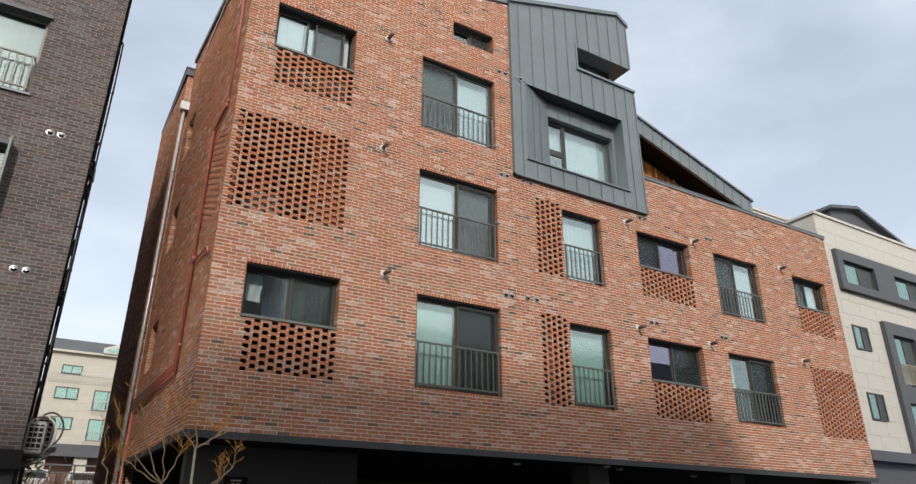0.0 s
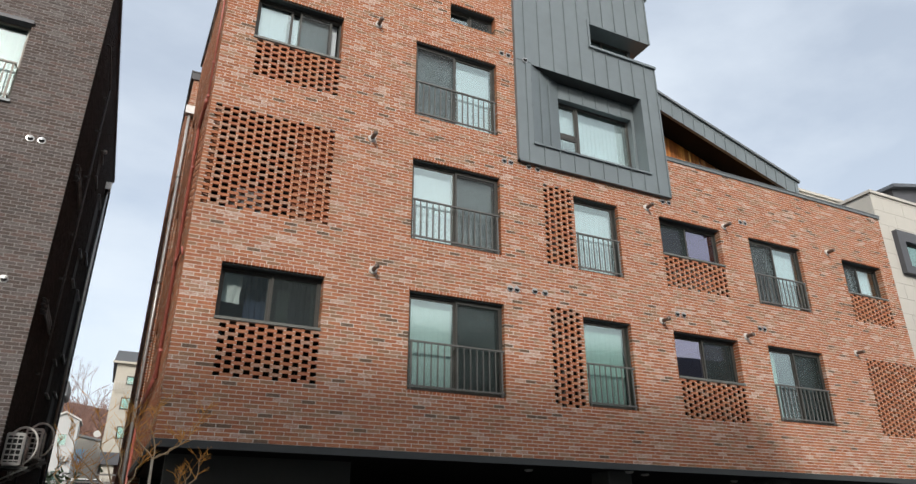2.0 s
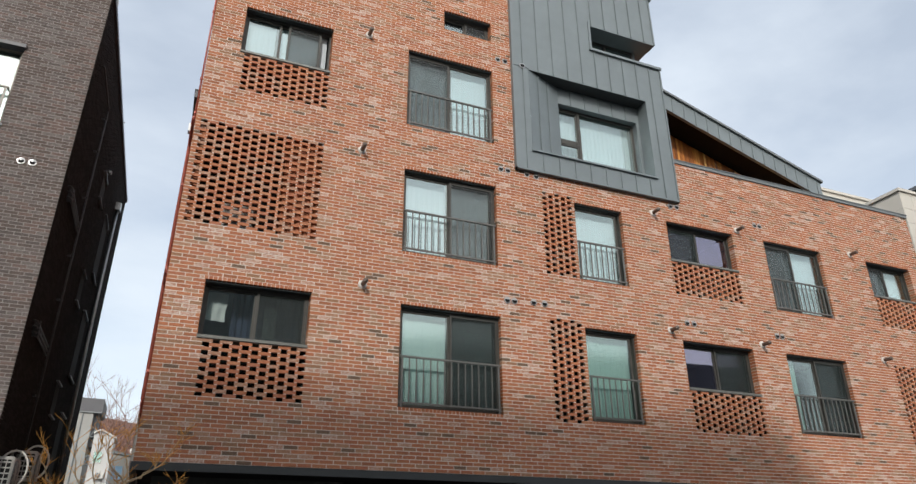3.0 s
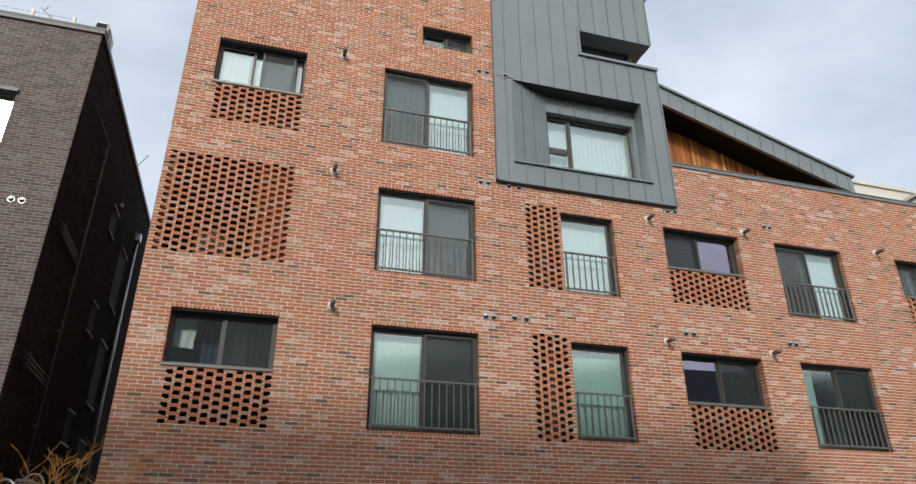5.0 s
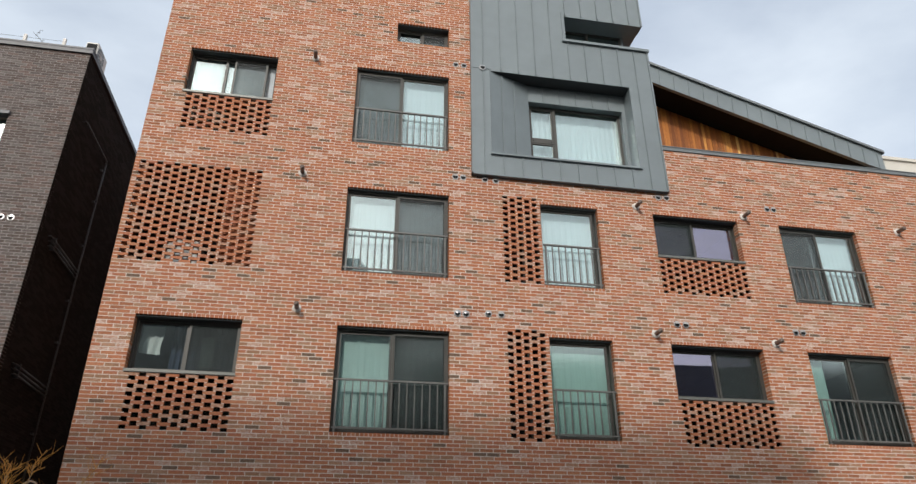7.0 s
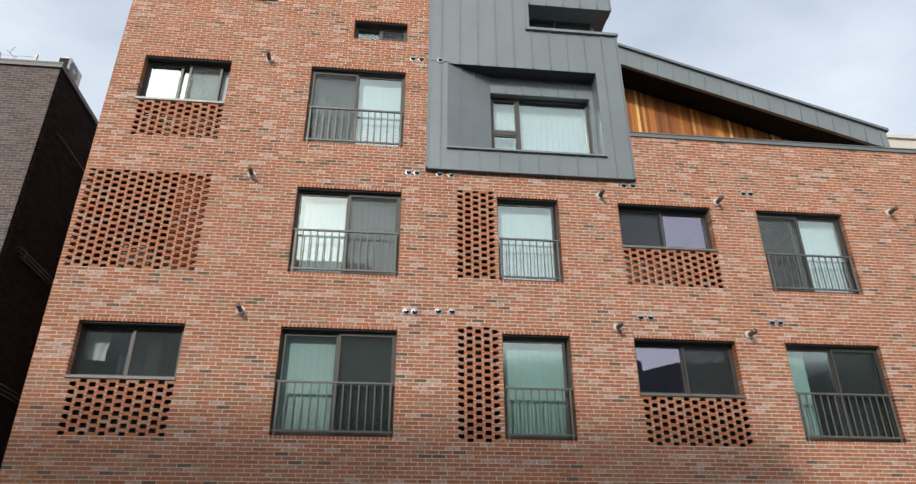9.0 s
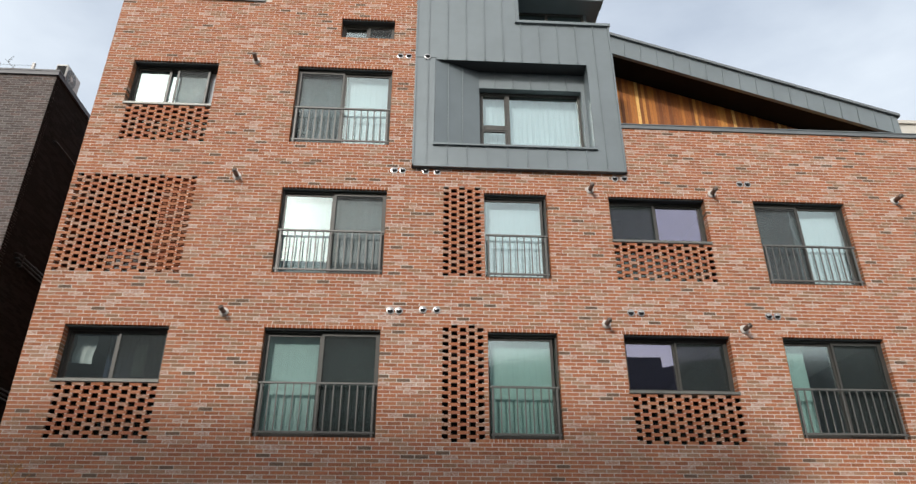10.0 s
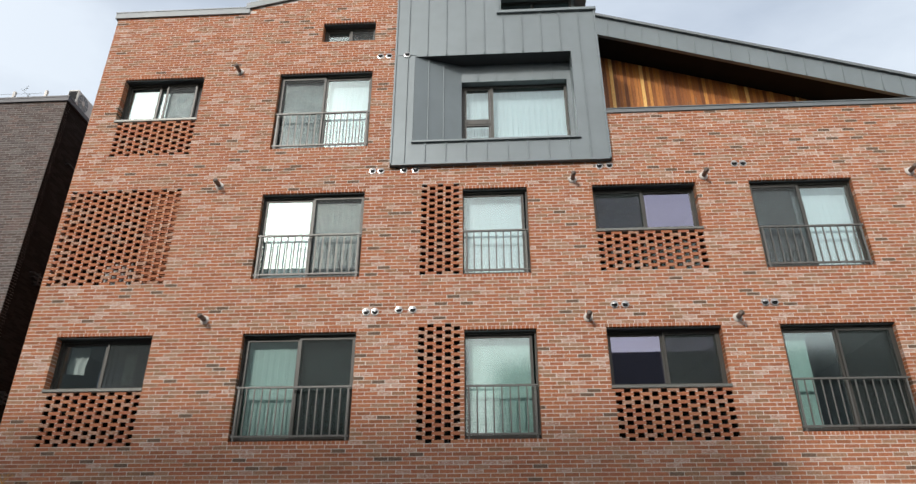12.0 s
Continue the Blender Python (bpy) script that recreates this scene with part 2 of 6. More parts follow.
M_CLOTH = material("creased cloth", (0.6, 0.59, 0.56), 0.9, noise_scale=9, vary=0.12)
M_CURTAIN_GREEN = material("pale green curtain", (0.33, 0.46, 0.41), 0.85, noise_scale=5, vary=0.08)
M_GLASS = glass_material("window glass", (0.85, 0.92, 0.92), (0.9, 1.0, 0.99), 0.16, 0.1)
# sharper, stronger mirror that brightens windows a and e
M_GLASS_BRIGHT = glass_material("window glass, stronger mirror", (0.86, 0.92, 0.92), (0.9, 1.0, 0.98), 0.22)
M_GLASS_DEEP = glass_material("blue-tinted window glass", (0.62, 0.63, 0.75), (0.86, 0.84, 1.0), 0.2)
# darker tint and weaker mirror, for glazing behind the screens
M_GLASS_DIM = glass_material("dim tinted glass", (0.5, 0.56, 0.54), (0.8, 0.95, 0.9), 0.07)
M_NET = net_material("insect net", (0.06, 0.066, 0.068), 0.32)
M_NET_DARK = net_material("dense insect net", (0.018, 0.028, 0.027), 0.42)
# near-black; besides soffit boards it paints the shade in recesses
M_SOFFIT_SHADE = material("dark soffit boards and recess shade", (0.009, 0.008, 0.0075), 0.8, noise_scale=3, vary=0.2, spec=0.2)
M_GROUND = material("asphalt", (0.075, 0.075, 0.074), 0.9, noise_scale=0.6, vary=0.25, bump=0.6, bump_scale=90)
# medium grey concrete, darkened to hold the ground floor's shade
M_CONCRETE = material("concrete darkened for shade", (0.075, 0.076, 0.07), 0.8, noise_scale=0.8, vary=0.15, bump=0.2, bump_scale=25)
M_PALE = material("pale stone cladding", (0.5, 0.475, 0.425), 0.7, noise_scale=0.7, vary=0.08, bump=0.1, bump_scale=30)
M_PALE_FAR = material("cream wall panels", (0.46, 0.425, 0.36), 0.8, noise_scale=0.5, vary=0.1, bump=0.1, bump_scale=30)
M_JOINT = material("panel joint", (0.3, 0.29, 0.27), 0.9)
M_GREY = material("dark grey surround", (0.07, 0.07, 0.078), 0.5, noise_scale=1, vary=0.12)
M_BEAM = material("dark beam metal", (0.042, 0.046, 0.047), 0.6, 0.1, noise_scale=2, vary=0.15)
M_SLATE = material("slate-grey roof", (0.09, 0.1, 0.115), 0.6, noise_scale=1, vary=0.15)
M_RED_PIPE = material("red-brown painted pipe", (0.4, 0.115, 0.085), 0.4, noise_scale=8, vary=0.2)
M_WHITE = material("off-white enamel", (0.5, 0.49, 0.46), 0.45, noise_scale=5, vary=0.06)
M_FACING = material("mid grey wall paint", (0.15, 0.148, 0.145), 0.8, noise_scale=0.5, vary=0.12)
M_SLAB = material("grey wall coat", (0.29, 0.29, 0.275), 0.85, noise_scale=0.6, vary=0.14, bump=0.15, bump_scale=12)
M_PLASTER = material("white plaster", (0.46, 0.46, 0.45), 0.8, noise_scale=0.5, vary=0.06)
M_TEAL = glass_material("teal glazing", (0.76, 0.88, 0.86), (0.85, 1.0, 0.97), 0.14)
M_BARK = material("grey-brown bark", (0.36, 0.31, 0.24), 0.85, noise_scale=20, vary=0.3, bump=0.5, bump_scale=80)
M_TWIG = material("ochre twig", (0.56, 0.255, 0.045), 0.7, noise_scale=15, vary=0.3)
M_LIMB = material("brown limb bark", (0.38, 0.27, 0.16), 0.85, noise_scale=20, vary=0.3, bump=0.4, bump_scale=80)
M_DRY = material("dry stalks", (0.2, 0.13, 0.08), 0.8, noise_scale=20, vary=0.3)

M_BLUE = material("blue sheet", (0.05, 0.1, 0.3), 0.5, noise_scale=2, vary=0.15)
M_BLUE_PANE = material("pale blue film", (0.3, 0.5, 0.68), 0.3, noise_scale=2, vary=0.1)
M_HILL = material("leaf litter", (0.12, 0.06, 0.042), 0.95, noise_scale=0.2, vary=0.4)
M_WOODLAND = material("winter branches", (0.23, 0.13, 0.1), 0.95, noise_scale=0.3, vary=0.35)
M_LEAF = material("pine needles", (0.05, 0.085, 0.03), 0.7, noise_scale=3, vary=0.4)
UMBER = (0.1, 0.035, 0.014)
BOARD_TONES = [(0.0, (0.36, 0.125, 0.034), UMBER, 0.35), (0.25, (0.5, 0.19, 0.046), UMBER, 0.25), (0.45, (0.22, 0.075, 0.026), UMBER, 0.45), (0.6, (0.62, 0.28, 0.07), UMBER, 0.2),
               (0.72, (0.3, 0.105, 0.03), UMBER, 0.4), (0.86, (0.86, 0.52, 0.17), UMBER, 0.1)]
M_BOARD = brick_material("cedar board", BOARD_TONES, True, rough=0.5, spec=0.3)
SHADE_X, SHADE_Z, FACING_Y = 6.25, 15.62, -6.15      # end, height and front of the facing house that shades the foot of the wall

# ---- builders ----
BASES = {}


def box(bm, x0, x1, y0, y1, z0, z1):
    v = [bm.verts.new((x, y, z)) for x in (x0, x1) for y in (y0, y1) for z in (z0, z1)]
    for f in ((0, 1, 3, 2), (4, 6, 7, 5), (0, 4, 5, 1), (2, 3, 7, 6), (0, 2, 6, 4), (1, 5, 7, 3)):
        bm.faces.new([v[i] for i in f])


def prism(bm, outline, y0, y1):
    """A shape drawn in x and z, counter-clockwise from the front, pulled from y0 to y1."""
    a = [bm.verts.new((x, y0, z)) for x, z in outline]
    b = [bm.verts.new((x, y1, z)) for x, z in outline]
    bm.faces.new(a)
    bm.faces.new(b[::-1])
    for i in range(len(a)):
        j = (i + 1) % len(a)
        bm.faces.new((a[j], a[i], b[i], b[j]))


def tube(bm, points, radii, seg=10, caps=True):
    """A round tube along points; radii: one, or one for each point."""
    pts = [Vector(p) for p in points]
    radii = radii if isinstance(radii, (list, tuple)) else [radii] * len(pts)
    rings = []
    for i, p in enumerate(pts):
        way = (pts[min(i + 1, len(pts) - 1)] - pts[max(i - 1, 0)]).normalized()
        side = way.orthogonal().normalized()
        if i:
            side = (last - way * last.dot(way)).normalized()
        last = side
        up = way.cross(side)
        rings.append([bm.verts.new(p + radii[i] * (math.cos(k * math.tau / seg) * side + math.sin(k * math.tau / seg) * up)) for k in range(seg)])
    for a, b in zip(rings, rings[1:]):
        for k in range(seg):
            bm.faces.new((a[k], a[(k + 1) % seg], b[(k + 1) % seg], b[k]))
    if caps:
        bm.faces.new(rings[0][::-1])
        bm.faces.new(rings[-1])


def bar(bm, p, q, w, d):
    """A square bar from p to q, w wide and d deep."""
    p, q = Vector(p), Vector(q)
    way = (q - p).normalized()
    side = Vector((0, 1, 0)) if abs(way.y) < 0.9 else Vector((1, 0, 0))
    a = way.cross(side).normalized() * (w / 2)
    b = way.cross(a).normalized() * (d / 2)
    v = [bm.verts.new(e + s * a + t * b) for e in (p, q) for s, t in ((-1, -1), (1, -1), (1, 1), (-1, 1))]
    for f in ((3, 2, 1, 0), (4, 5, 6, 7), (0, 1, 5, 4), (1, 2, 6, 5), (2, 3, 7, 6), (3, 0, 4, 7)):
        bm.faces.new([v[i] for i in f])


def thing(name, base, label="", category="", group="", kind=""):
    """An Empty at the thing's base, which will carry its parts."""
    ob = new(name)
    ob.empty_display_size = 0.2
    ob.location = base
    BASES[ob] = Vector(base)
    return tagged(ob, label, category, group, kind)


def part(name, bm, mat, parent=None, label="", normals=True, smooth=False):
    """Links a bmesh, built in world metres, as one mesh under a thing or part."""
    if normals:
        bmesh.ops.recalc_face_normals(bm, faces=bm.faces)
    base = BASES[parent] if parent else Vector((0, 0, 0))
    bmesh.ops.translate(bm, verts=bm.verts, vec=-base)
    me = bpy.data.meshes.new(name)
    bm.to_mesh(me)
    bm.free()
    me.materials.append(mat)
    if smooth:
        me.polygons.foreach_set("use_smooth", [True] * len(me.polygons))
    ob = new(name, me)
    BASES[ob] = base
    ob.parent = parent
    return tagged(ob, label)


def solid(name, build, mat, parent=None, label="", smooth=False):
    bm = bmesh.new()
    build(bm)
    return part(name, bm, mat, parent, label, smooth=smooth)


def block(name, dims, mat, parent=None, label="", bevel=0.0):
    bm = bmesh.new()
    box(bm, *dims)
    if bevel:
        bmesh.ops.bevel(bm, geom=list(bm.edges), offset=bevel, segments=1, affect="EDGES")
    return part(name, bm, mat, parent, label)


def sheet(bm, us, zs, is_solid, place):
    """A wall of cells between the lines us and zs, open where is_solid says no. place(u, d, z) gives the world; d is 0 at the front, 1 at the back."""
    nu, nz = len(us) - 1, len(zs) - 1
    cache = {}

    def v(i, d, j):
        if (i, d, j) not in cache:
            cache[i, d, j] = bm.verts.new(place(us[i], d, zs[j]))
        return cache[i, d, j]
    ok = [[is_solid((us[i] + us[i + 1]) / 2, (zs[j] + zs[j + 1]) / 2) for j in range(nz)] for i in range(nu)]
    there = lambda i, j: 0 <= i < nu and 0 <= j < nz and ok[i][j]
    for i in range(nu):
        for j in range(nz):
            if not ok[i][j]:
                continue
            bm.faces.new((v(i, 0, j), v(i + 1, 0, j), v(i + 1, 0, j + 1), v(i, 0, j + 1)))
            bm.faces.new((v(i, 1, j), v(i, 1, j + 1), v(i + 1, 1, j + 1), v(i + 1, 1, j)))
            if not there(i - 1, j):
                bm.faces.new((v(i, 0, j), v(i, 0, j + 1), v(i, 1, j + 1), v(i, 1, j)))
            if not there(i + 1, j):
                bm.faces.new((v(i + 1, 0, j), v(i + 1, 1, j), v(i + 1, 1, j + 1), v(i + 1, 0, j + 1)))
            if not there(i, j - 1):
                bm.faces.new((v(i, 0, j), v(i, 1, j), v(i + 1, 1, j), v(i + 1, 0, j)))
            if not there(i, j + 1):
                bm.faces.new((v(i, 0, j + 1), v(i + 1, 0, j + 1), v(i + 1, 1, j + 1), v(i, 1, j + 1)))


COURSE, BRICK, JOINT = 0.067, 0.2345, 0.0126


def course_z(z0, n):
    return z0 + COURSE * n


def lay(u0, u1, z0, n0, n1, holes, rng, top=None, reveal=0.2, shade=(), thin=()):
    """Running bond between u0 and u1. holes: (ua, ub, na, nb) in metres and courses. shade: holes with an upright course above (and below). thin: holes whose edges are one brick deep.
    Returns bricks as (ua, ub, za, zb, depth)."""
    out = []
    upright = []
    for ua, ub, na, nb, below in shade:
        upright.append((ua - 0.03, ub + 0.03, nb))
        if below:
            upright.append((ua, ub, na - 1))
    for n in range(n0, n1):
        za, zb = course_z(z0, n) + JOINT / 2, course_z(z0, n + 1) - JOINT / 2
        cuts = sorted((ua, ub) for ua, ub, na, nb in holes if na <= n < nb)
        up = sorted((ua, ub) for ua, ub, k in upright if k == n)
        spans, at = [], u0
        for ua, ub in sorted(cuts + up):
            if ua > at + 0.02:
                spans.append((at, ua))
            at = max(at, ub)
        if u1 > at + 0.02:
            spans.append((at, u1))
        ends = {round(e, 4) for c in cuts for e in c}
        shallow = {round(e, 4) for h in thin for e in h[:2] if h[2] <= n < h[3]}
        shift = (BRICK / 2 if n % 2 else 0) + rng.uniform(-0.02, 0.02)
        for sa, sb in spans:
            k = math.floor((sa - shift) / BRICK) + 1
            joints = [sa]
            while k * BRICK + shift < sb - 0.06:
                if k * BRICK + shift > sa + 0.06:
                    joints.append(k * BRICK + shift)
                k += 1
            joints.append(sb)
            for a, b in zip(joints, joints[1:]):
                left, right = round(a, 4) in ends, round(b, 4) in ends
                if top and zb > min(top(a), top(b)):
                    continue
                out.append((a if left else a + JOINT / 2, b if right else b - JOINT / 2, za, zb, (0.046 if {round(a, 4), round(b, 4)} & shallow else reveal) if left or right else 0.03))
        for ua, ub in up:
            count = max(1, round((ub - ua) / 0.072))
            w = (ub - ua) / count
            for i in range(count):
                out.append((ua + i * w + 0.005, ua + (i + 1) * w - 0.005, za, zb + 0.004, reveal + 0.001))
    return out


def brick_mesh(name, bricks, place, rng, mat):
    """All the given bricks as one mesh, each with a front and four sides. place(u, d, z): d in metres inwards."""
    verts, faces = [], []
    for ua, ub, za, zb, deep in bricks:
        j, out = rng.uniform(-0.002, 0.002), rng.uniform(-0.003, 0.0)
        k = len(verts)
        for d, e in ((out, 0.0), (deep, 0.0)):
            verts += [place(ua + j, d, za), place(ub + j, d, za), place(ub + j, d, zb), place(ua + j, d, zb)]
        faces += [(k, k + 1, k + 2, k + 3), (k, k + 4, k + 5, k + 1), (k + 1, k + 5, k + 6, k + 2), (k + 2, k + 6, k + 7, k + 3), (k + 3, k + 7, k + 4, k)]
    me = bpy.data.meshes.new(name)
    me.from_pydata(verts, [], faces)
    me.materials.append(mat)
    return me


def brick_parts(bricks, parent, rng, mat, turn=None, name="brick"):
    """Bricks as objects of their own, on shared meshes by size. turn: rotation about z of the wall's u axis; bricks given as world (x, y, z) corner places."""
    shared = {}
    for (ua, ub, za, zb, deep), origin in bricks:
        key = (round(ub - ua, 2), round(zb - za, 3), round(deep, 2))
        if key not in shared:
            w, h, d = key[0], key[1], key[2]
            bm = bmesh.new()
            box(bm, -w / 2, w / 2, 0, d, -h / 2, h / 2)
            bmesh.ops.recalc_face_normals(bm, faces=bm.faces)
            me = bpy.data.meshes.new(name)
            bm.to_mesh(me)
            bm.free()
            me.materials.append(mat)
            shared[key] = me
        ob = new(name, shared[key])
        ob.parent = parent
        ob.matrix_local = Matrix.Translation(Vector(origin) - BASES[parent] + Vector((0, rng.uniform(-0.003, 0.0), 0)))

# ---- the brick apartment house: plan ----
Y0, Z0 = 11.85, 2.955          # front of the brickwork, level from which courses are counted
BEAM_Z = 2.902                 # underside of the edge beam; the first laid course is number 1
XL, XR, YB = 1.475, 20.62, 24.0
SKEW = -0.020                  # the side wall leans out of square
REVEAL = 0.22
zc = lambda n: course_z(Z0, n)
# x0, x1, first course, course of the lintel, upright course below
WINDOWS = {
    "a": (2.05, 3.815, 116, 133, False), "b": (5.49, 7.505, 104, 133, True), "s": (6.32, 7.50, 146, 154, False),
    "e": (5.485, 7.515, 61, 88, True), "f": (9.43, 10.675, 61, 88, True), "g": (11.92, 13.875, 73, 88, False),
    "k": (14.875, 16.775, 61, 88, True), "n": (18.43, 20.09, 73, 88, False),
    "h": (2.075, 3.845, 30, 45, False), "i": (5.495, 7.535, 17, 45, True), "j": (9.45, 10.71, 17, 45, True),
    "m": (11.92, 13.885, 29, 45, False), "l": (14.875, 16.79, 18, 45, True),
}
SCREENS = {
    "a": (2.13, 3.81, 103, 116), "d": (1.57, 3.83, 60, 91), "h": (2.17, 3.845, 16, 30), "f": (8.63, 9.36, 61, 90), "j": (8.64, 9.375, 16, 47),
    "g": (11.93, 13.87, 61, 73), "m": (11.96, 13.88, 16, 29), "n": (18.45, 20.12, 61, 73), "o": (18.46, 20.6 - 0.05, 16, 46),
}
TOWER = (8.0, 12.33, 9.40)
PARAPET_LEFT, PARAPET_RIGHT = 13.66, 10.53


def roof_line(x):
    """Top of the front brickwork."""
    if x > 12.3:
        return PARAPET_RIGHT + 0.03
    if x < 4.55:
        return PARAPET_LEFT + 0.03
    return 13.80 + 0.225 * (x - 4.55)


front = lambda u, d, z: (u, Y0 + d, z)
side = lambda u, d, z: (XL + SKEW * u + d, Y0 + u, z)      # u runs back from the front corner; outside is -x

ground = block("ground", (-400, 500, -400, 500, -0.6, 0.0), M_GROUND)
tagged(ground, "grey asphalt ground between the buildings", "ground", kind="structure")

# front wall: mortar bed with its openings, then the bricks
holes = [(*v[:4],) for v in WINDOWS.values()] + list(SCREENS.values())
wall_front = thing("wall_front", (XL, Y0, Z0), "weathered red brick front wall with pale mortar joints", "brick wall", kind="structure")
gap = 0.008
us = sorted({XL + gap, XR - gap, 4.55, TOWER[0] + 0.05, TOWER[1] - 0.05} | {round(h[0] - gap, 4) for h in holes} | {round(h[1] + gap, 4) for h in holes})
zs = sorted({zc(1) + 0.002, PARAPET_LEFT, PARAPET_RIGHT, TOWER[2] + 0.05} | {round(zc(h[2]) - gap, 4) for h in holes} | {round(zc(h[3]) + gap, 4) for h in holes})


def front_solid(u, z):
    if TOWER[0] < u < TOWER[1] and z > TOWER[2]:
        return False
    if u > TOWER[1] and z > PARAPET_RIGHT:
        return False
    return not any(a - gap < u < b + gap and zc(na) - gap < z < zc(nb) + gap for a, b, na, nb in holes)


bm = bmesh.new()
sheet(bm, us, zs, front_solid, lambda u, d, z: (u, Y0 + 0.0025 + d * 0.0435, z))
part("mortar_bed", bm, M_MORTAR, wall_front, "pale grey mortar", normals=False)
WIDE = 0.14                    # the hollow behind a screen is wider than the screen
us_back = sorted(set(us) | {round(max(h[0] - WIDE, XL + gap), 4) for h in SCREENS.values()} | {round(min(h[1] + WIDE, XR - gap), 4) for h in SCREENS.values()})
zs_back = sorted(set(zs) | {round(zc(h[2]) - 0.05, 4) for h in SCREENS.values()} | {round(zc(h[3]) + 0.05, 4) for h in SCREENS.values()})
bm = bmesh.new()
sheet(bm, us_back, zs_back, lambda u, z: front_solid(u, z) and not any(a - WIDE < u < b + WIDE and zc(na) - 0.05 < z < zc(nb) + 0.05 for a, b, na, nb in SCREENS.values()),
      lambda u, d, z: (u, Y0 + 0.047 + d * (REVEAL - 0.053), z))
part("mortar_bed_back", bm, M_MORTAR, wall_front, normals=False)
solid("mortar_gable", lambda bm: prism(bm, [(4.56, PARAPET_LEFT), (TOWER[0] + 0.05, PARAPET_LEFT), (TOWER[0] + 0.05, roof_line(TOWER[0])), (4.56, roof_line(4.551))], Y0 + 0.0025, Y0 + 0.2), M_MORTAR, wall_front)

rng = random.Random(4)
tower_hole = [(TOWER[0] + 0.03, TOWER[1] - 0.03, 97, 400)]
bricks = lay(XL, XR, Z0, 1, 180, holes + tower_hole, rng, roof_line, REVEAL, WINDOWS.values(), SCREENS.values())
near, rest = [], []
for b in bricks:
    (near if 5.0 < b[0] < 9.4 and b[2] < zc(17) and b[4] < 0.1 else rest).append(b)
near, extra = near[:300], near[300:]
uprights = [b for b in rest + extra if b[4] == REVEAL + 0.001]
me = brick_mesh("brickwork", [b for b in rest + extra if b[4] != REVEAL + 0.001], front, rng, M_BRICK)
ob = new("lintel_bricks", brick_mesh("lintel_bricks", uprights, front, rng, M_LINTEL))
ob.parent = wall_front
ob.matrix_local = Matrix.Translation(-BASES[wall_front])
tagged(ob, "upright red bricks over and under the windows", kind="stuff")
ob = new("brickwork", me)
ob.parent = wall_front
ob.matrix_local = Matrix.Translation(-BASES[wall_front])
tagged(ob, "mixed red, tan and burnt bricks", kind="stuff")
brick_parts([(b, ((b[0] + b[1]) / 2, Y0, (b[2] + b[3]) / 2)) for b in near], wall_front, rng, M_BRICK_ONE)


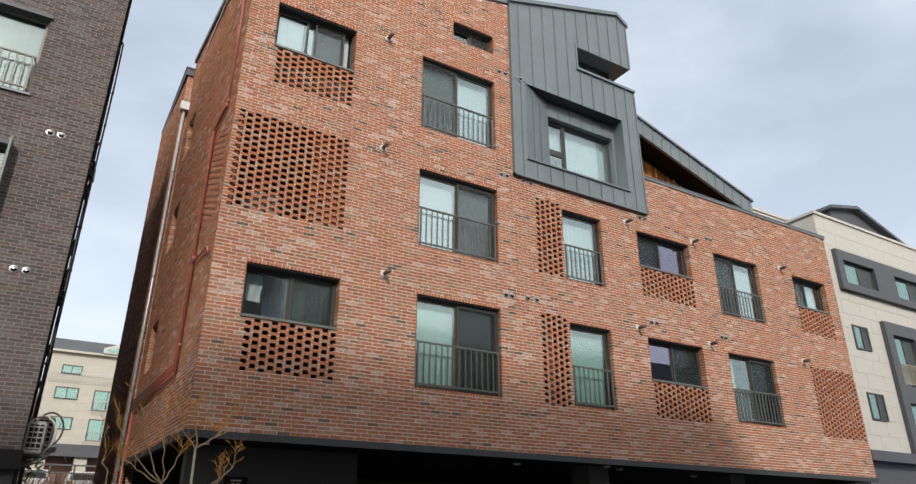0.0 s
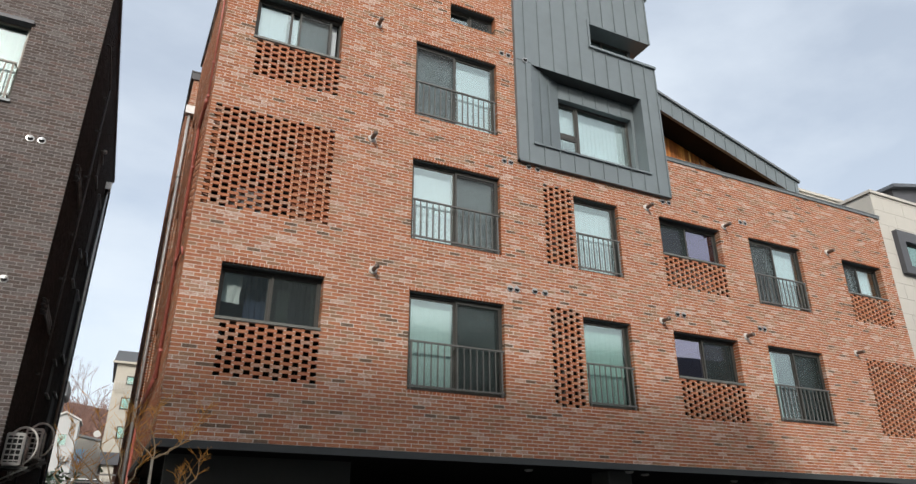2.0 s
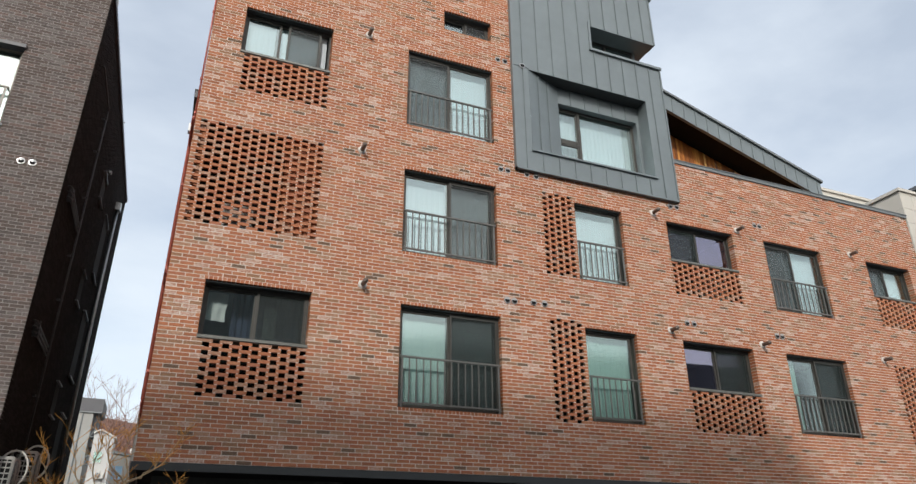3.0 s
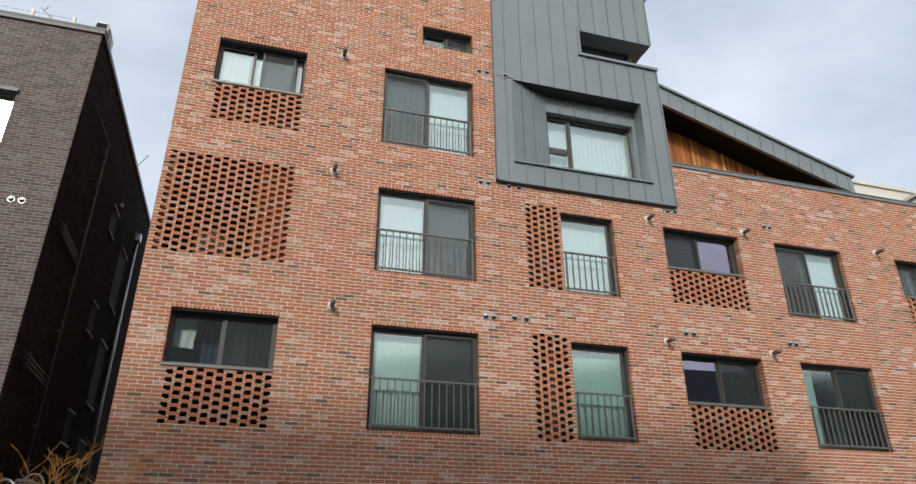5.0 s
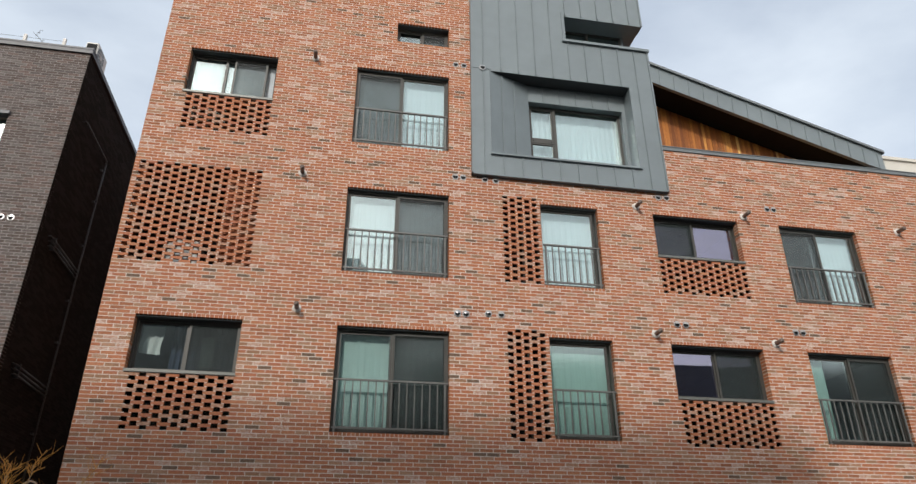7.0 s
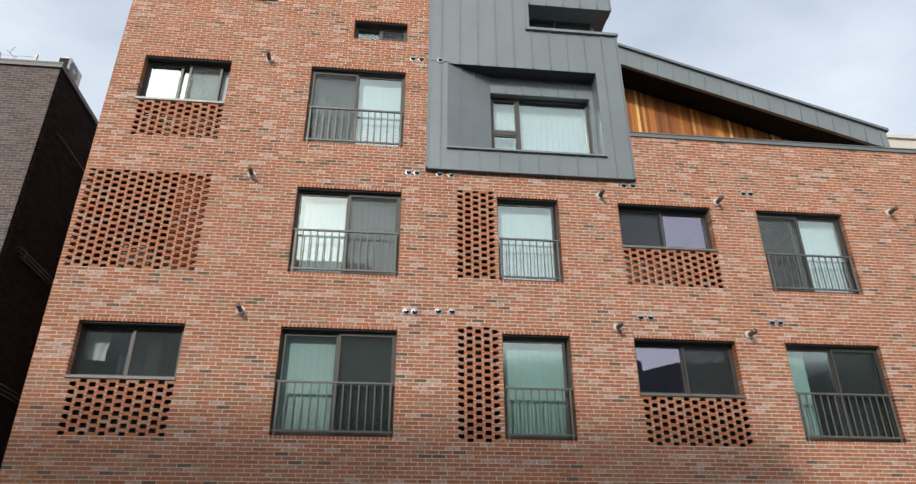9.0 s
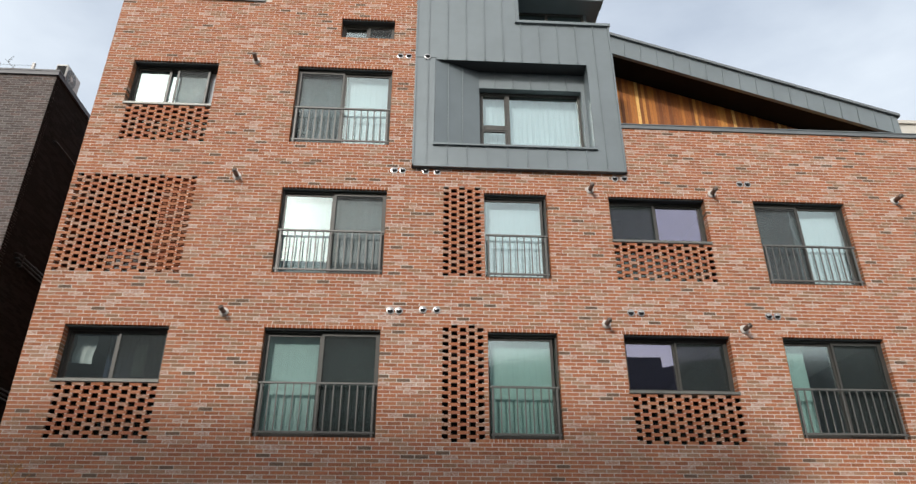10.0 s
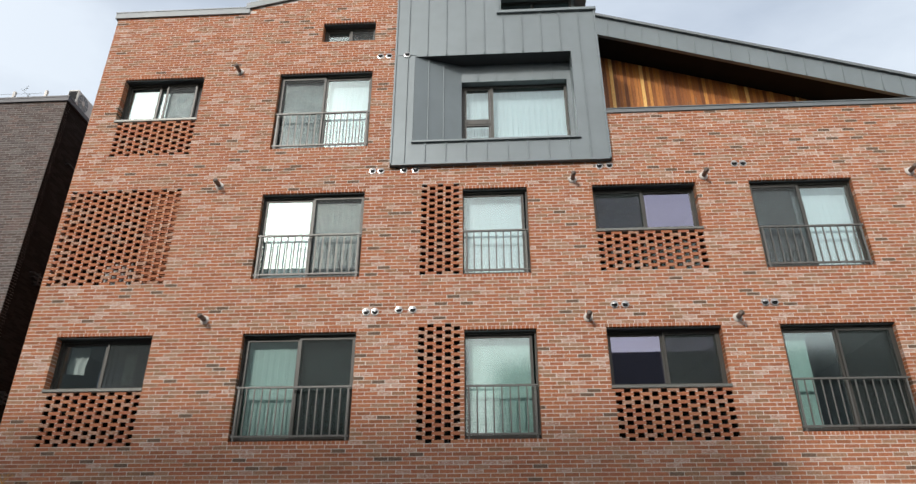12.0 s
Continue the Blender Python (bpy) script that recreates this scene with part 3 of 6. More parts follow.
# pierced brick screens
def brick_screen(x0, x1, na, nb, place, tag, odd=0):
    base = Vector(place((x0 + x1) / 2, 0, zc(na)))
    t = thing("brick_screen", base, tag, "brick screen", "pierced brick screens")
    width = x1 - x0
    hole = 0.108
    count = max(2, round((width - hole) / 0.157) + 1)       # half steps
    step = (width - hole) / (count - 1)
    shared = {}
    mortar = bmesh.new()
    for n in range(na, nb):
        z = (zc(n) + zc(n + 1)) / 2
        spots = [x0 + hole / 2 + k * step for k in range(count) if (k + n) % 2 == odd]
        edges = [x0] + [e for s in spots for e in (s - hole / 2, s + hole / 2)] + [x1]
        for a, b in zip(edges[::2], edges[1::2]):
            if b - a < 0.02:
                continue
            key = round(b - a, 3)
            if key not in shared:
                bmk = bmesh.new()
                p, q = Vector(place(0, 0, 0)), Vector(place(key, 0, 0))
                v = []
                for u in (-key / 2, key / 2):
                    for d in (0.0, 0.046):
                        for zz in (-0.0272, 0.0272):
                            v.append(bmk.verts.new(Vector(place(u, d, zz)) - p))
                for f in ((0, 1, 3, 2), (4, 6, 7, 5), (0, 4, 5, 1), (2, 3, 7, 6), (0, 2, 6, 4), (1, 5, 7, 3)):
                    bmk.faces.new([v[i] for i in f])
                bmesh.ops.recalc_face_normals(bmk, faces=bmk.faces)
                mesh = bpy.data.meshes.new("brick")
                bmk.to_mesh(mesh)
                bmk.free()
                mesh.materials.append(M_SCREEN)
                shared[key] = mesh
            o = new("brick", shared[key])
            o.parent = t
            o.matrix_local = Matrix.Translation(Vector(place((a + b) / 2, rng.uniform(-0.002, 0.003), z)) - base)
            if n + 1 < nb:
                for s in (a + 0.001, b - 0.037):
                    if s > x0 - 0.01 and s + 0.036 < x1 + 0.01:
                        vs = [mortar.verts.new(place(s + e * 0.036, d, zc(n + 1) + w * 0.0065)) for e in (0, 1) for d in (0.004, 0.042) for w in (-1, 1)]
                        for f in ((0, 1, 3, 2), (4, 6, 7, 5), (0, 4, 5, 1), (2, 3, 7, 6)):
                            mortar.faces.new([vs[i] for i in f])
    for z in (zc(na), zc(nb)):
        vs = [mortar.verts.new(place(u, d, z + w * 0.0066)) for u in (x0 - 0.005, x1 + 0.005) for d in (0.0035, 0.0415) for w in (-1, 1)]
        for f in ((0, 1, 3, 2), (4, 6, 7, 5), (0, 4, 5, 1), (2, 3, 7, 6), (1, 5, 7, 3), (0, 2, 6, 4)):
            mortar.faces.new([vs[i] for i in f])
    for n in range(na + 1, nb):
        for s, e in ((x0 - 0.01, x0 + 0.002), (x1 - 0.002, x1 + 0.01)):
            vs = [mortar.verts.new(place(u, d, zc(n) + w * 0.0066)) for u in (s, e) for d in (0.0035, 0.0415) for w in (-1, 1)]
            for f in ((0, 1, 3, 2), (4, 6, 7, 5), (0, 4, 5, 1), (2, 3, 7, 6)):
                mortar.faces.new([vs[i] for i in f])
    tagged(part("mortar", mortar, M_MORTAR, t), kind="stuff")
    return t


for key, (a, b, na, nb) in SCREENS.items():
    brick_screen(a, b, na, nb, front, "pierced red brick screen with dark square gaps in the front wall", 0 if key in "dh" else 1)

# rooms and recesses behind the openings


def niche(name, x0, x1, y0, y1, z0, z1, mat, label):
    bm = bmesh.new()
    box(bm, x0, x1, y0, y1, z0, z1)
    bmesh.ops.recalc_face_normals(bm, faces=bm.faces)
    bm.faces.ensure_lookup_table()
    bmesh.ops.delete(bm, geom=[f for f in bm.faces if f.normal.y < -0.5], context="FACES")
    bmesh.ops.reverse_faces(bm, faces=bm.faces)
    return tagged(part(name, bm, mat, normals=False), label, "room wall", kind="structure")


IN = Y0 + REVEAL - 0.01
for key, (a, b, na, nb, low) in WINDOWS.items():
    niche("interior_wall", a - 0.3, b + 0.3, IN + 0.06, IN + 4.2, zc(na) - 0.25, zc(nb) + 0.15, M_ROOM, "plain painted room behind a window")
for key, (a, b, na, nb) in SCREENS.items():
    # walls coloured near-black in place of the shade inside
    niche("interior_wall", max(a - 0.13, XL + 0.03), b + (0.06 if key in "fj" else 0.13), Y0 + 0.05, Y0 + (1.3 if key == "d" else 0.5), zc(na) - 0.045, zc(nb) + 0.045, M_SOFFIT_SHADE, "recess behind a pierced brick screen, shade painted near-black")
    if key not in "dofj":
        glazing = thing("window_behind_screen", ((a + b) / 2, Y0 + 0.24, zc(na)), "glazing in the dark behind a pierced brick screen", "window", kind="structure")
        block("pane", (a - 0.1, b + 0.05, Y0 + 0.24, Y0 + 0.246, zc(na) - 0.02, zc(nb) + 0.02), M_GLASS_DIM, glazing).visible_shadow = False
pier = block("brick_pier", (3.16, 3.875, Y0 + 0.17, Y0 + 0.3, zc(60) - 0.025, zc(91) + 0.025), M_LINTEL)
tagged(pier, "red brick pier close behind the pierced screen", "brick pier", kind="structure")

# ---- windows ----


def curtain(x0, x1, y, z0, z1, mat, label, seed, fold=0.0035):
    r = random.Random(seed)
    bm = bmesh.new()
    cols = max(12, int((x1 - x0) / 0.018))
    phase, wave = r.uniform(0, 6), r.uniform(0.11, 0.15)
    tops, lows = [], []
    for k in range(cols + 1):
        x = x0 + (x1 - x0) * k / cols
        d = fold * math.sin(x / wave * math.tau + phase) + 0.45 * fold * math.sin(x / wave * 2.3 * math.tau)
        tops.append(bm.verts.new((x, y + 0.5 * d, z1)))
        lows.append(bm.verts.new((x, y + 1.2 * d, z0)))
    for k in range(cols):
        bm.faces.new((lows[k], lows[k + 1], tops[k + 1], tops[k]))
    ob = part("curtain", bm, mat)
    tagged(ob, label, "curtain", "window curtains")
    return ob


def frame_bars(bm, x0, x1, z0, z1, y0, y1, w, head=None):
    head = w if head is None else head
    box(bm, x0, x1, y0, y1, z1 - head, z1)
    box(bm, x0, x1, y0, y1, z0, z0 + w)
    box(bm, x0, x0 + w, y0, y1, z0 + w, z1 - head)
    box(bm, x1 - w, x1, y0, y1, z0 + w, z1 - head)


def window(name, x0, x1, z0, z1, y, sashes, label, sill=False, glass=M_GLASS, frame=M_FRAME, net_mat=M_NET):
    """sashes: (from, to) as shares of the width, which track (0 front, 1 back), whether it is an insect net."""
    t = thing(name, ((x0 + x1) / 2, y, z0), label, "window", kind="structure")
    solid("window_frame", lambda bm: frame_bars(bm, x0, x1, z0, z1, y, y + 0.13, 0.034, 0.058), frame, t)
    ix0, ix1, iz0, iz1 = x0 + 0.034, x1 - 0.034, z0 + 0.034, z1 - 0.058
    for fa, fb, track, net in sashes:
        a, b = ix0 + (ix1 - ix0) * fa, ix0 + (ix1 - ix0) * fb
        ys = y + (0.008 if net else 0.044 + 0.04 * track)
        w = 0.04 if net else 0.05
        sash = solid("insect_screen" if net else "sash", lambda bm: frame_bars(bm, a, b, iz0, iz1, ys, ys + 0.03, w), frame, t)
        bm = bmesh.new()
        box(bm, a + w, b - w, ys + 0.012, ys + (0.014 if net else 0.018), iz0 + w, iz1 - w)
        pane = part("netting" if net else "pane", bm, net_mat if net else glass, sash)
        if not net:
            pane.visible_shadow = False
    if sill:
        block("window_sill", (x0 - 0.01, x1 + 0.01, Y0 - 0.025, Y0 + REVEAL + 0.02, z0 - 0.035, z0 + 0.012), M_SILL, t, "grey metal sill")
    return t


def guard_rail(x0, x1, z0, z1, y, label, mat=M_RAIL, gaps=0.134, slim=0.02, back=0.0):
    t = thing("guard_rail", ((x0 + x1) / 2, y, z0), label, "guard rail", "window guard rails")
    solid("top_rail", lambda bm: bar(bm, (x0, y, z1), (x1, y, z1), 0.03, 0.045), mat, t)
    solid("bottom_rail", lambda bm: bar(bm, (x0, y, z0 + 0.08), (x1, y, z0 + 0.08), 0.03, 0.035), mat, t)
    for x in (x0 + 0.05, x1 - 0.05):
        solid("post", lambda bm: bar(bm, (x, y, z0 - 0.003), (x, y, z1 - 0.017), 0.033, 0.029), mat, t)
    if back:
        for x in (x0 + 0.02, x1 - 0.02):
            for z in (z0 + 0.08, z1):
                solid("bracket", lambda bm: bar(bm, (x, y, z), (x, y + back, z), 0.025, 0.025), mat, t)
    count = round((x1 - x0 - 0.1) / gaps)
    first = None
    for k in range(1, count):
        x = x0 + 0.05 + (x1 - x0 - 0.1) * k / count
        if first is None:
            first = solid("baluster", lambda bm: bar(bm, (x, y, z0 + 0.09), (x, y, z1 - 0.012), slim, slim), mat, t)
            at = x
        else:
            o = first.copy()
            scene.collection.objects.link(o)
            o.location = (x - at, 0, 0)
    return t


WY, WY_SILL = Y0 + 0.10, Y0 + 0.165        # tall windows stand farther forward than those over a sill
HALF_L = ((0.0, 0.503, 0, False), (0.47, 1.0, 1, False), (0.497, 1.0, 0, True))     # net on the right half
HALF_R = ((0.0, 0.53, 1, False), (0.487, 1.0, 0, False), (0.0, 0.493, 0, True))     # net on the left half
LOOKS = {
    "a": (((0.0, 0.42, 0, False), (0.36, 0.9, 1, False), (0.5, 0.9, 0, True)), True, "sliding window with bright panes above a pierced screen"),
    "b": (HALF_R, False, "tall sliding window with a netted half and a curtain"), "s": (HALF_L, False, "small high sliding window in the brick wall"),
    "e": (HALF_L, False, "tall sliding window with a curtain and an insect net"), "f": (((-0.55, 0.97, 0, False),), False, "tall single-pane window with a pale curtain"),
    "g": (HALF_R, True, "wide sliding window with lilac-tinted panes"), "k": (HALF_R, False, "tall sliding window with a net and pale curtain"),
    "n": (HALF_R, True, "sliding window with dark net above a pierced screen"), "h": (HALF_L, True, "sliding window of a dark room with a cloth inside"),
    "i": (HALF_L, False, "tall sliding window with pale green curtain and net"), "j": (((-0.55, 0.97, 0, False),), False, "tall single-pane window with a green curtain"),
    "m": (HALF_L, True, "wide sliding window mirroring sky and roofs"), "l": (HALF_L, False, "tall sliding window with a green curtain drawn aside"),
}
CURTAINS = {"a": [(0.0, 1.0, M_CURTAIN)], "b": [(0.0, 1.0, M_CURTAIN)], "e": [(0.0, 1.0, M_CURTAIN)], "f": [(0.0, 1.0, M_CURTAIN)], "k": [(0.45, 1.0, M_CURTAIN)],
            "i": [(0.0, 0.5, M_CURTAIN_PALE), (0.52, 1.0, M_BLIND)], "j": [(0.0, 1.0, M_CURTAIN_GREEN)], "l": [(0.0, 0.24, M_CURTAIN_GREEN)], "n": [(0.4, 1.0, M_CURTAIN)]}
for num, (key, (a, b, na, nb, low)) in enumerate(WINDOWS.items(), 1):
    sashes, sill, label = LOOKS[key]
    z0, z1 = zc(na) + (0.036 if sill else 0.0), zc(nb)
    sashes = [(max(fa, 0.0), fb, tr, net) for fa, fb, tr, net in sashes]
    wy = WY if low else WY_SILL
    w = window(f"window_{num}", a - (0.07 if key in "fj" else -0.002), b - 0.002, z0, z1, wy, sashes, label, sill, M_GLASS_DEEP if key in "gm" else M_GLASS_BRIGHT if key in "ae" else M_GLASS, net_mat=M_NET_DARK if key in "gmhil" else M_NET)
    # dark strip across the head of each opening
    block("head_lining", (a + 0.003, b - 0.003, Y0 + 0.035, wy - 0.002, z1 - 0.022, z1 - 0.002), M_BEAM, w, "dark strip under the lintel")
    for fa, fb, mat in CURTAINS.get(key, ()):
        curtain(a + 0.06 + (b - a - 0.12) * fa, a + 0.06 + (b - a - 0.12) * fb, wy + (0.14 if key == "a" else 0.2), zc(na) - 0.05, zc(nb) + 0.1, mat,
                "pale green folded curtain behind the glass" if mat in (M_CURTAIN_GREEN, M_CURTAIN_PALE) else "white folded curtain behind the glass", num)
    if low:
        top = {"b": 10.80, "e": 7.93, "f": 7.93, "k": 7.86, "i": 5.0, "j": 4.98, "l": 5.02}[key]
        guard_rail(a + 0.02, b - 0.02, zc(na) + 0.002, top, Y0 + 0.025, "grey steel guard rail with upright bars across a tall window")
curtain(2.6, 3.78, WY_SILL + 0.5, 5.0, 6.1, M_NIGHT, "dark blue curtain deep inside a dim room", 91, 0.02)
curtain(3.14, 3.36, WY_SILL + 0.36, 5.2, 5.78, M_CURTAIN_GREY, "grey cloth hung inside a dim room", 92, 0.008)
bm = bmesh.new()
rows_c = []
for j in range(9):
    z = 5.90 - 0.062 * j
    rows_c.append([bm.verts.new((2.13 + 0.36 * i / 14 + 0.015 * math.sin(j * 0.8), WY_SILL + 0.26 + 0.012 * math.sin(i * 1.1 + 0.25 * j) * (0.4 + 0.12 * j), z - 0.02 * (i / 14) * (j / 8))) for i in range(15)])
for p, q in zip(rows_c, rows_c[1:]):
    for i in range(14):
        bm.faces.new((q[i], q[i + 1], p[i + 1], p[i]))
tagged(part("hanging_cloth", bm, M_CLOTH, normals=False, smooth=True), "creased white cloth hung inside a dark room window", "cloth")

# ---- vents and flues on the front ----


def wall_vent(x, z):
    t = thing("wall_vent", (x, Y0, z), "round stainless hooded vent on the brick wall", "wall vent", "round wall vents")
    bm = bmesh.new()
    tube(bm, [(x, Y0 + 0.02, z), (x, Y0 - 0.012, z), (x, Y0 - 0.014, z)], [0.07, 0.07, 0.055], 20)
    part("flange", bm, M_STEEL, t, smooth=False)
    bm = bmesh.new()
    rings = []
    for k in range(6):
        a = k / 5 * math.pi / 2
        rings.append([bm.verts.new((x + 0.056 * math.cos(a) * math.cos(p), Y0 - 0.014 - 0.034 * math.sin(a), z + 0.056 * math.cos(a) * math.sin(p))) for p in [math.pi * (0.06 + 0.88 * i / 14) for i in range(15)]])
    for r0, r1 in zip(rings, rings[1:]):
        for i in range(14):
            bm.faces.new((r0[i], r0[i + 1], r1[i + 1], r1[i]))
    bmesh.ops.remove_doubles(bm, verts=bm.verts, dist=1e-5)
    part("hood", bm, M_STEEL, t, smooth=True)
    solid("opening", lambda bm: tube(bm, [(x, Y0 - 0.013, z), (x, Y0 - 0.0165, z)], 0.05, 20), M_BLACK, t)
    return t


def flue_pipe(x, z):
    t = thing("flue_pipe", (x, Y0, z), "short boiler flue pipe with a white collar through the brick wall", "flue pipe", "boiler flues")
    solid("collar", lambda bm: tube(bm, [(x, Y0 + 0.01, z), (x, Y0 - 0.022, z), (x, Y0 - 0.035, z)], [0.086, 0.08, 0.055], 18), M_COLLAR, t, "white sealant collar")
    bm = bmesh.new()
    e = Vector((x + 0.0, Y0 - 0.235, z + 0.0))
    tube(bm, [(x, Y0 - 0.02, z), e], 0.044, 16, caps=False)
    tube(bm, [e + Vector((0, 0.01, 0)), e, e + Vector((0, 0.04, 0))], [0.049, 0.048, 0.036], 16, caps=False)
    part("pipe", bm, M_FLUE, t, smooth=True)
    solid("mouth", lambda bm: tube(bm, [e + Vector((0, 0.05, 0)), e + Vector((0, 0.045, 0))], 0.042, 16), M_BLACK, t)
    return t


vent = wall_vent(7.655, 12.26)
for x, z in ((7.84, 12.26), (7.645, 9.315), (7.81, 9.315), (8.27, 9.315), (8.50, 9.305), (7.69, 6.335), (7.85, 6.335), (8.28, 6.365), (8.53, 6.365), (12.10, 9.275), (12.295, 9.285),
             (12.105, 6.39), (12.295, 6.39), (14.68, 9.238), (14.842, 9.238), (14.706, 6.378), (14.868, 6.378)):
    copy_thing(vent, pose(x, Y0, z))
high = copy_thing(vent, pose(8.25, 11.76, 12.197))
tagged(high, "round stainless hooded vent on the sheet metal tower")
flue = flue_pipe(4.583, 11.966)
for x, z in ((4.583, 9.072), (4.75, 6.25), (11.562, 8.994), (14.056, 8.982), (17.877, 8.946), (11.626, 6.161), (14.192, 6.109), (18.13, 6.128)):
    copy_thing(flue, pose(x, Y0, z))

# ---- copings, soffit and the open ground floor ----
coping = thing("parapet_coping", (XL, Y0, PARAPET_LEFT), "grey metal coping along the brick parapets", "coping", kind="structure")
solid("coping_flat", lambda bm: (box(bm, XL - 0.05, 4.57, Y0 - 0.045, Y0 + 0.3, PARAPET_LEFT, PARAPET_LEFT + 0.16), box(bm, XL - 0.06, 4.58, Y0 - 0.055, Y0 + 0.31, PARAPET_LEFT + 0.15, PARAPET_LEFT + 0.175)), M_CAP, coping)
solid("coping_slope", lambda bm: prism(bm, [(4.48, 13.78), (TOWER[0], 13.78 + 0.225 * (TOWER[0] - 4.48)), (TOWER[0], 13.95 + 0.225 * (TOWER[0] - 4.48)), (4.48, 13.95)], Y0 - 0.06, Y0 + 0.3), M_CAP, coping)
solid("coping_terrace", lambda bm: (box(bm, TOWER[1] + 0.002, XR + 0.03, Y0 - 0.03, Y0 + 0.3, PARAPET_RIGHT, PARAPET_RIGHT + 0.09), box(bm, TOWER[1] + 0.002, XR + 0.04, Y0 - 0.045, Y0 + 0.31, PARAPET_RIGHT + 0.085, PARAPET_RIGHT + 0.105)), M_CAP, coping)
SIDE_TOP = lambda u: PARAPET_LEFT + 0.09 * u
bm = bmesh.new()
v = [bm.verts.new((XL + SKEW * u + dx, Y0 + u, SIDE_TOP(u) + dz)) for u in (0.31, 6.45) for dx, dz in ((-0.05, 0), (0.3, 0), (0.3, 0.17), (-0.05, 0.17))]
for f in ((0, 1, 2, 3), (7, 6, 5, 4), (0, 4, 5, 1), (1, 5, 6, 2), (2, 6, 7, 3), (3, 7, 4, 0)):
    bm.faces.new([v[i] for i in f])
part("coping_side", bm, M_GREY, coping)

base_beam = thing("base_beam", (XL, Y0, BEAM_Z), "dark grey metal edge beam under the brick storeys", "edge beam", kind="structure")
block("beam_front", (XL - 0.03, XR + 0.03, Y0 - 0.03, Y0 + 0.06, BEAM_Z, zc(1) - 0.002), M_BEAM, base_beam)
bm = bmesh.new()
v = [bm.verts.new((XL + SKEW * u + dx, Y0 + u, z)) for u in (0.065, 12.0) for dx, z in ((-0.03, BEAM_Z), (0.06, BEAM_Z), (0.06, zc(1) - 0.002), (-0.03, zc(1) - 0.002))]
for f in ((0, 1, 2, 3), (7, 6, 5, 4), (0, 4, 5, 1), (1, 5, 6, 2), (2, 6, 7, 3), (3, 7, 4, 0)):
    bm.faces.new([v[i] for i in f])
part("beam_side", bm, M_BEAM, base_beam)
# ceiling and walls carry the shade under the house in their colours
ceiling = block("ceiling", (XL + 0.05, XR, Y0 + 0.07, YB, 2.93, 3.015), M_SOFFIT_SHADE)
tagged(ceiling, "dark panelled ceiling of the open ground floor, shade put into its colour", "ceiling", kind="structure")
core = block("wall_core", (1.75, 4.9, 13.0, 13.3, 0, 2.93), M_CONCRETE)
tagged(core, "grey concrete wall of the ground floor, darkened for its shade", "wall", kind="structure")
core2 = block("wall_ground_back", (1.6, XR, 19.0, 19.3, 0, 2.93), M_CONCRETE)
tagged(core2, "concrete wall at the back of the parking floor, darkened for its shade", "wall", kind="structure")
for x in (10.5, 15.2, 20.2):
    c = block("column", (x - 0.3, x + 0.3, 12.4, 13.0, 0, 2.93), M_CONCRETE, bevel=0.02)
    tagged(c, "square concrete column of the open ground floor", "column", "ground floor columns")
for x, y in ((8.6, 12.9), (11.4, 12.7), (10.7, 12.35), (14.5, 13.2)):
    lamp = thing("ceiling_light", (x, y, 2.93), "small round white ceiling light, switched off", "ceiling light", "parking ceiling lights")
    solid("rim", lambda bm: tube(bm, [(x, y, 2.932), (x, y, 2.905)], 0.09, 18), M_WHITE, lamp)
    solid("diffuser", lambda bm: tube(bm, [(x, y, 2.906), (x, y, 2.89)], [0.075, 0.06], 18), M_COLLAR, lamp)
plate = thing("number_plate_sign", (2.62, 12.99, 2.1), "black square sign plate with pale bars on concrete", "sign")
block("plate", (2.42, 2.82, 12.97, 12.998, 2.05, 2.42), M_BLACK, plate)
solid("lettering", lambda bm: (box(bm, 2.55, 2.60, 12.964, 12.969, 2.17, 2.31), box(bm, 2.63, 2.70, 12.964, 12.969, 2.17, 2.31), box(bm, 2.53, 2.72, 12.964, 12.969, 2.10, 2.125), box(bm, 2.53, 2.72, 12.964, 12.969, 2.345, 2.365)), M_COLLAR, plate)

# plain walls and roofs that close the house
shell = thing("house_shell", (11, 18, 3), "plain outer walls and flat roof closing the brick house", "building shell", kind="structure")
block("wall_right", (XR - 0.25, XR - 0.002, Y0 + 0.22, YB, 2.955, 10.5), M_BRICK, shell)
block("wall_rear", (1.3, XR, YB, YB + 0.25, 0, 13.0), M_BRICK, shell)
block("roof_left", (XL + 0.1, TOWER[0] + 0.2, Y0 + 0.21, YB, 13.4, 13.55), M_CONCRETE, shell)
block("terrace_floor", (TOWER[1] - 0.3, XR - 0.25, Y0 + 0.22, 16.0, 9.45, 9.6), M_CONCRETE, shell)
block("inner_floor", (XL + 0.35, XR - 0.26, 14.8, YB, 6.2, 6.4), M_CONCRETE, shell)

# ---- side wall ----
wall_side = thing("wall_side", (XL, Y0, Z0), "red brick side wall facing the narrow gap", "brick wall", kind="structure")
S_HOLES = [(4.85, 5.7, 29, 46), (4.85, 5.7, 74, 91), (4.85, 5.7, 114, 131), (0.38, 1.6, 60, 90)]
us = sorted({gap, 6.42} | {h[0] - gap for h in S_HOLES} | {h[1] + gap for h in S_HOLES})
zs = sorted({zc(1) + 0.002, PARAPET_LEFT} | {zc(h[2]) - gap for h in S_HOLES} | {zc(h[3]) + gap for h in S_HOLES})
zs = [z for z in zs if z <= PARAPET_LEFT]
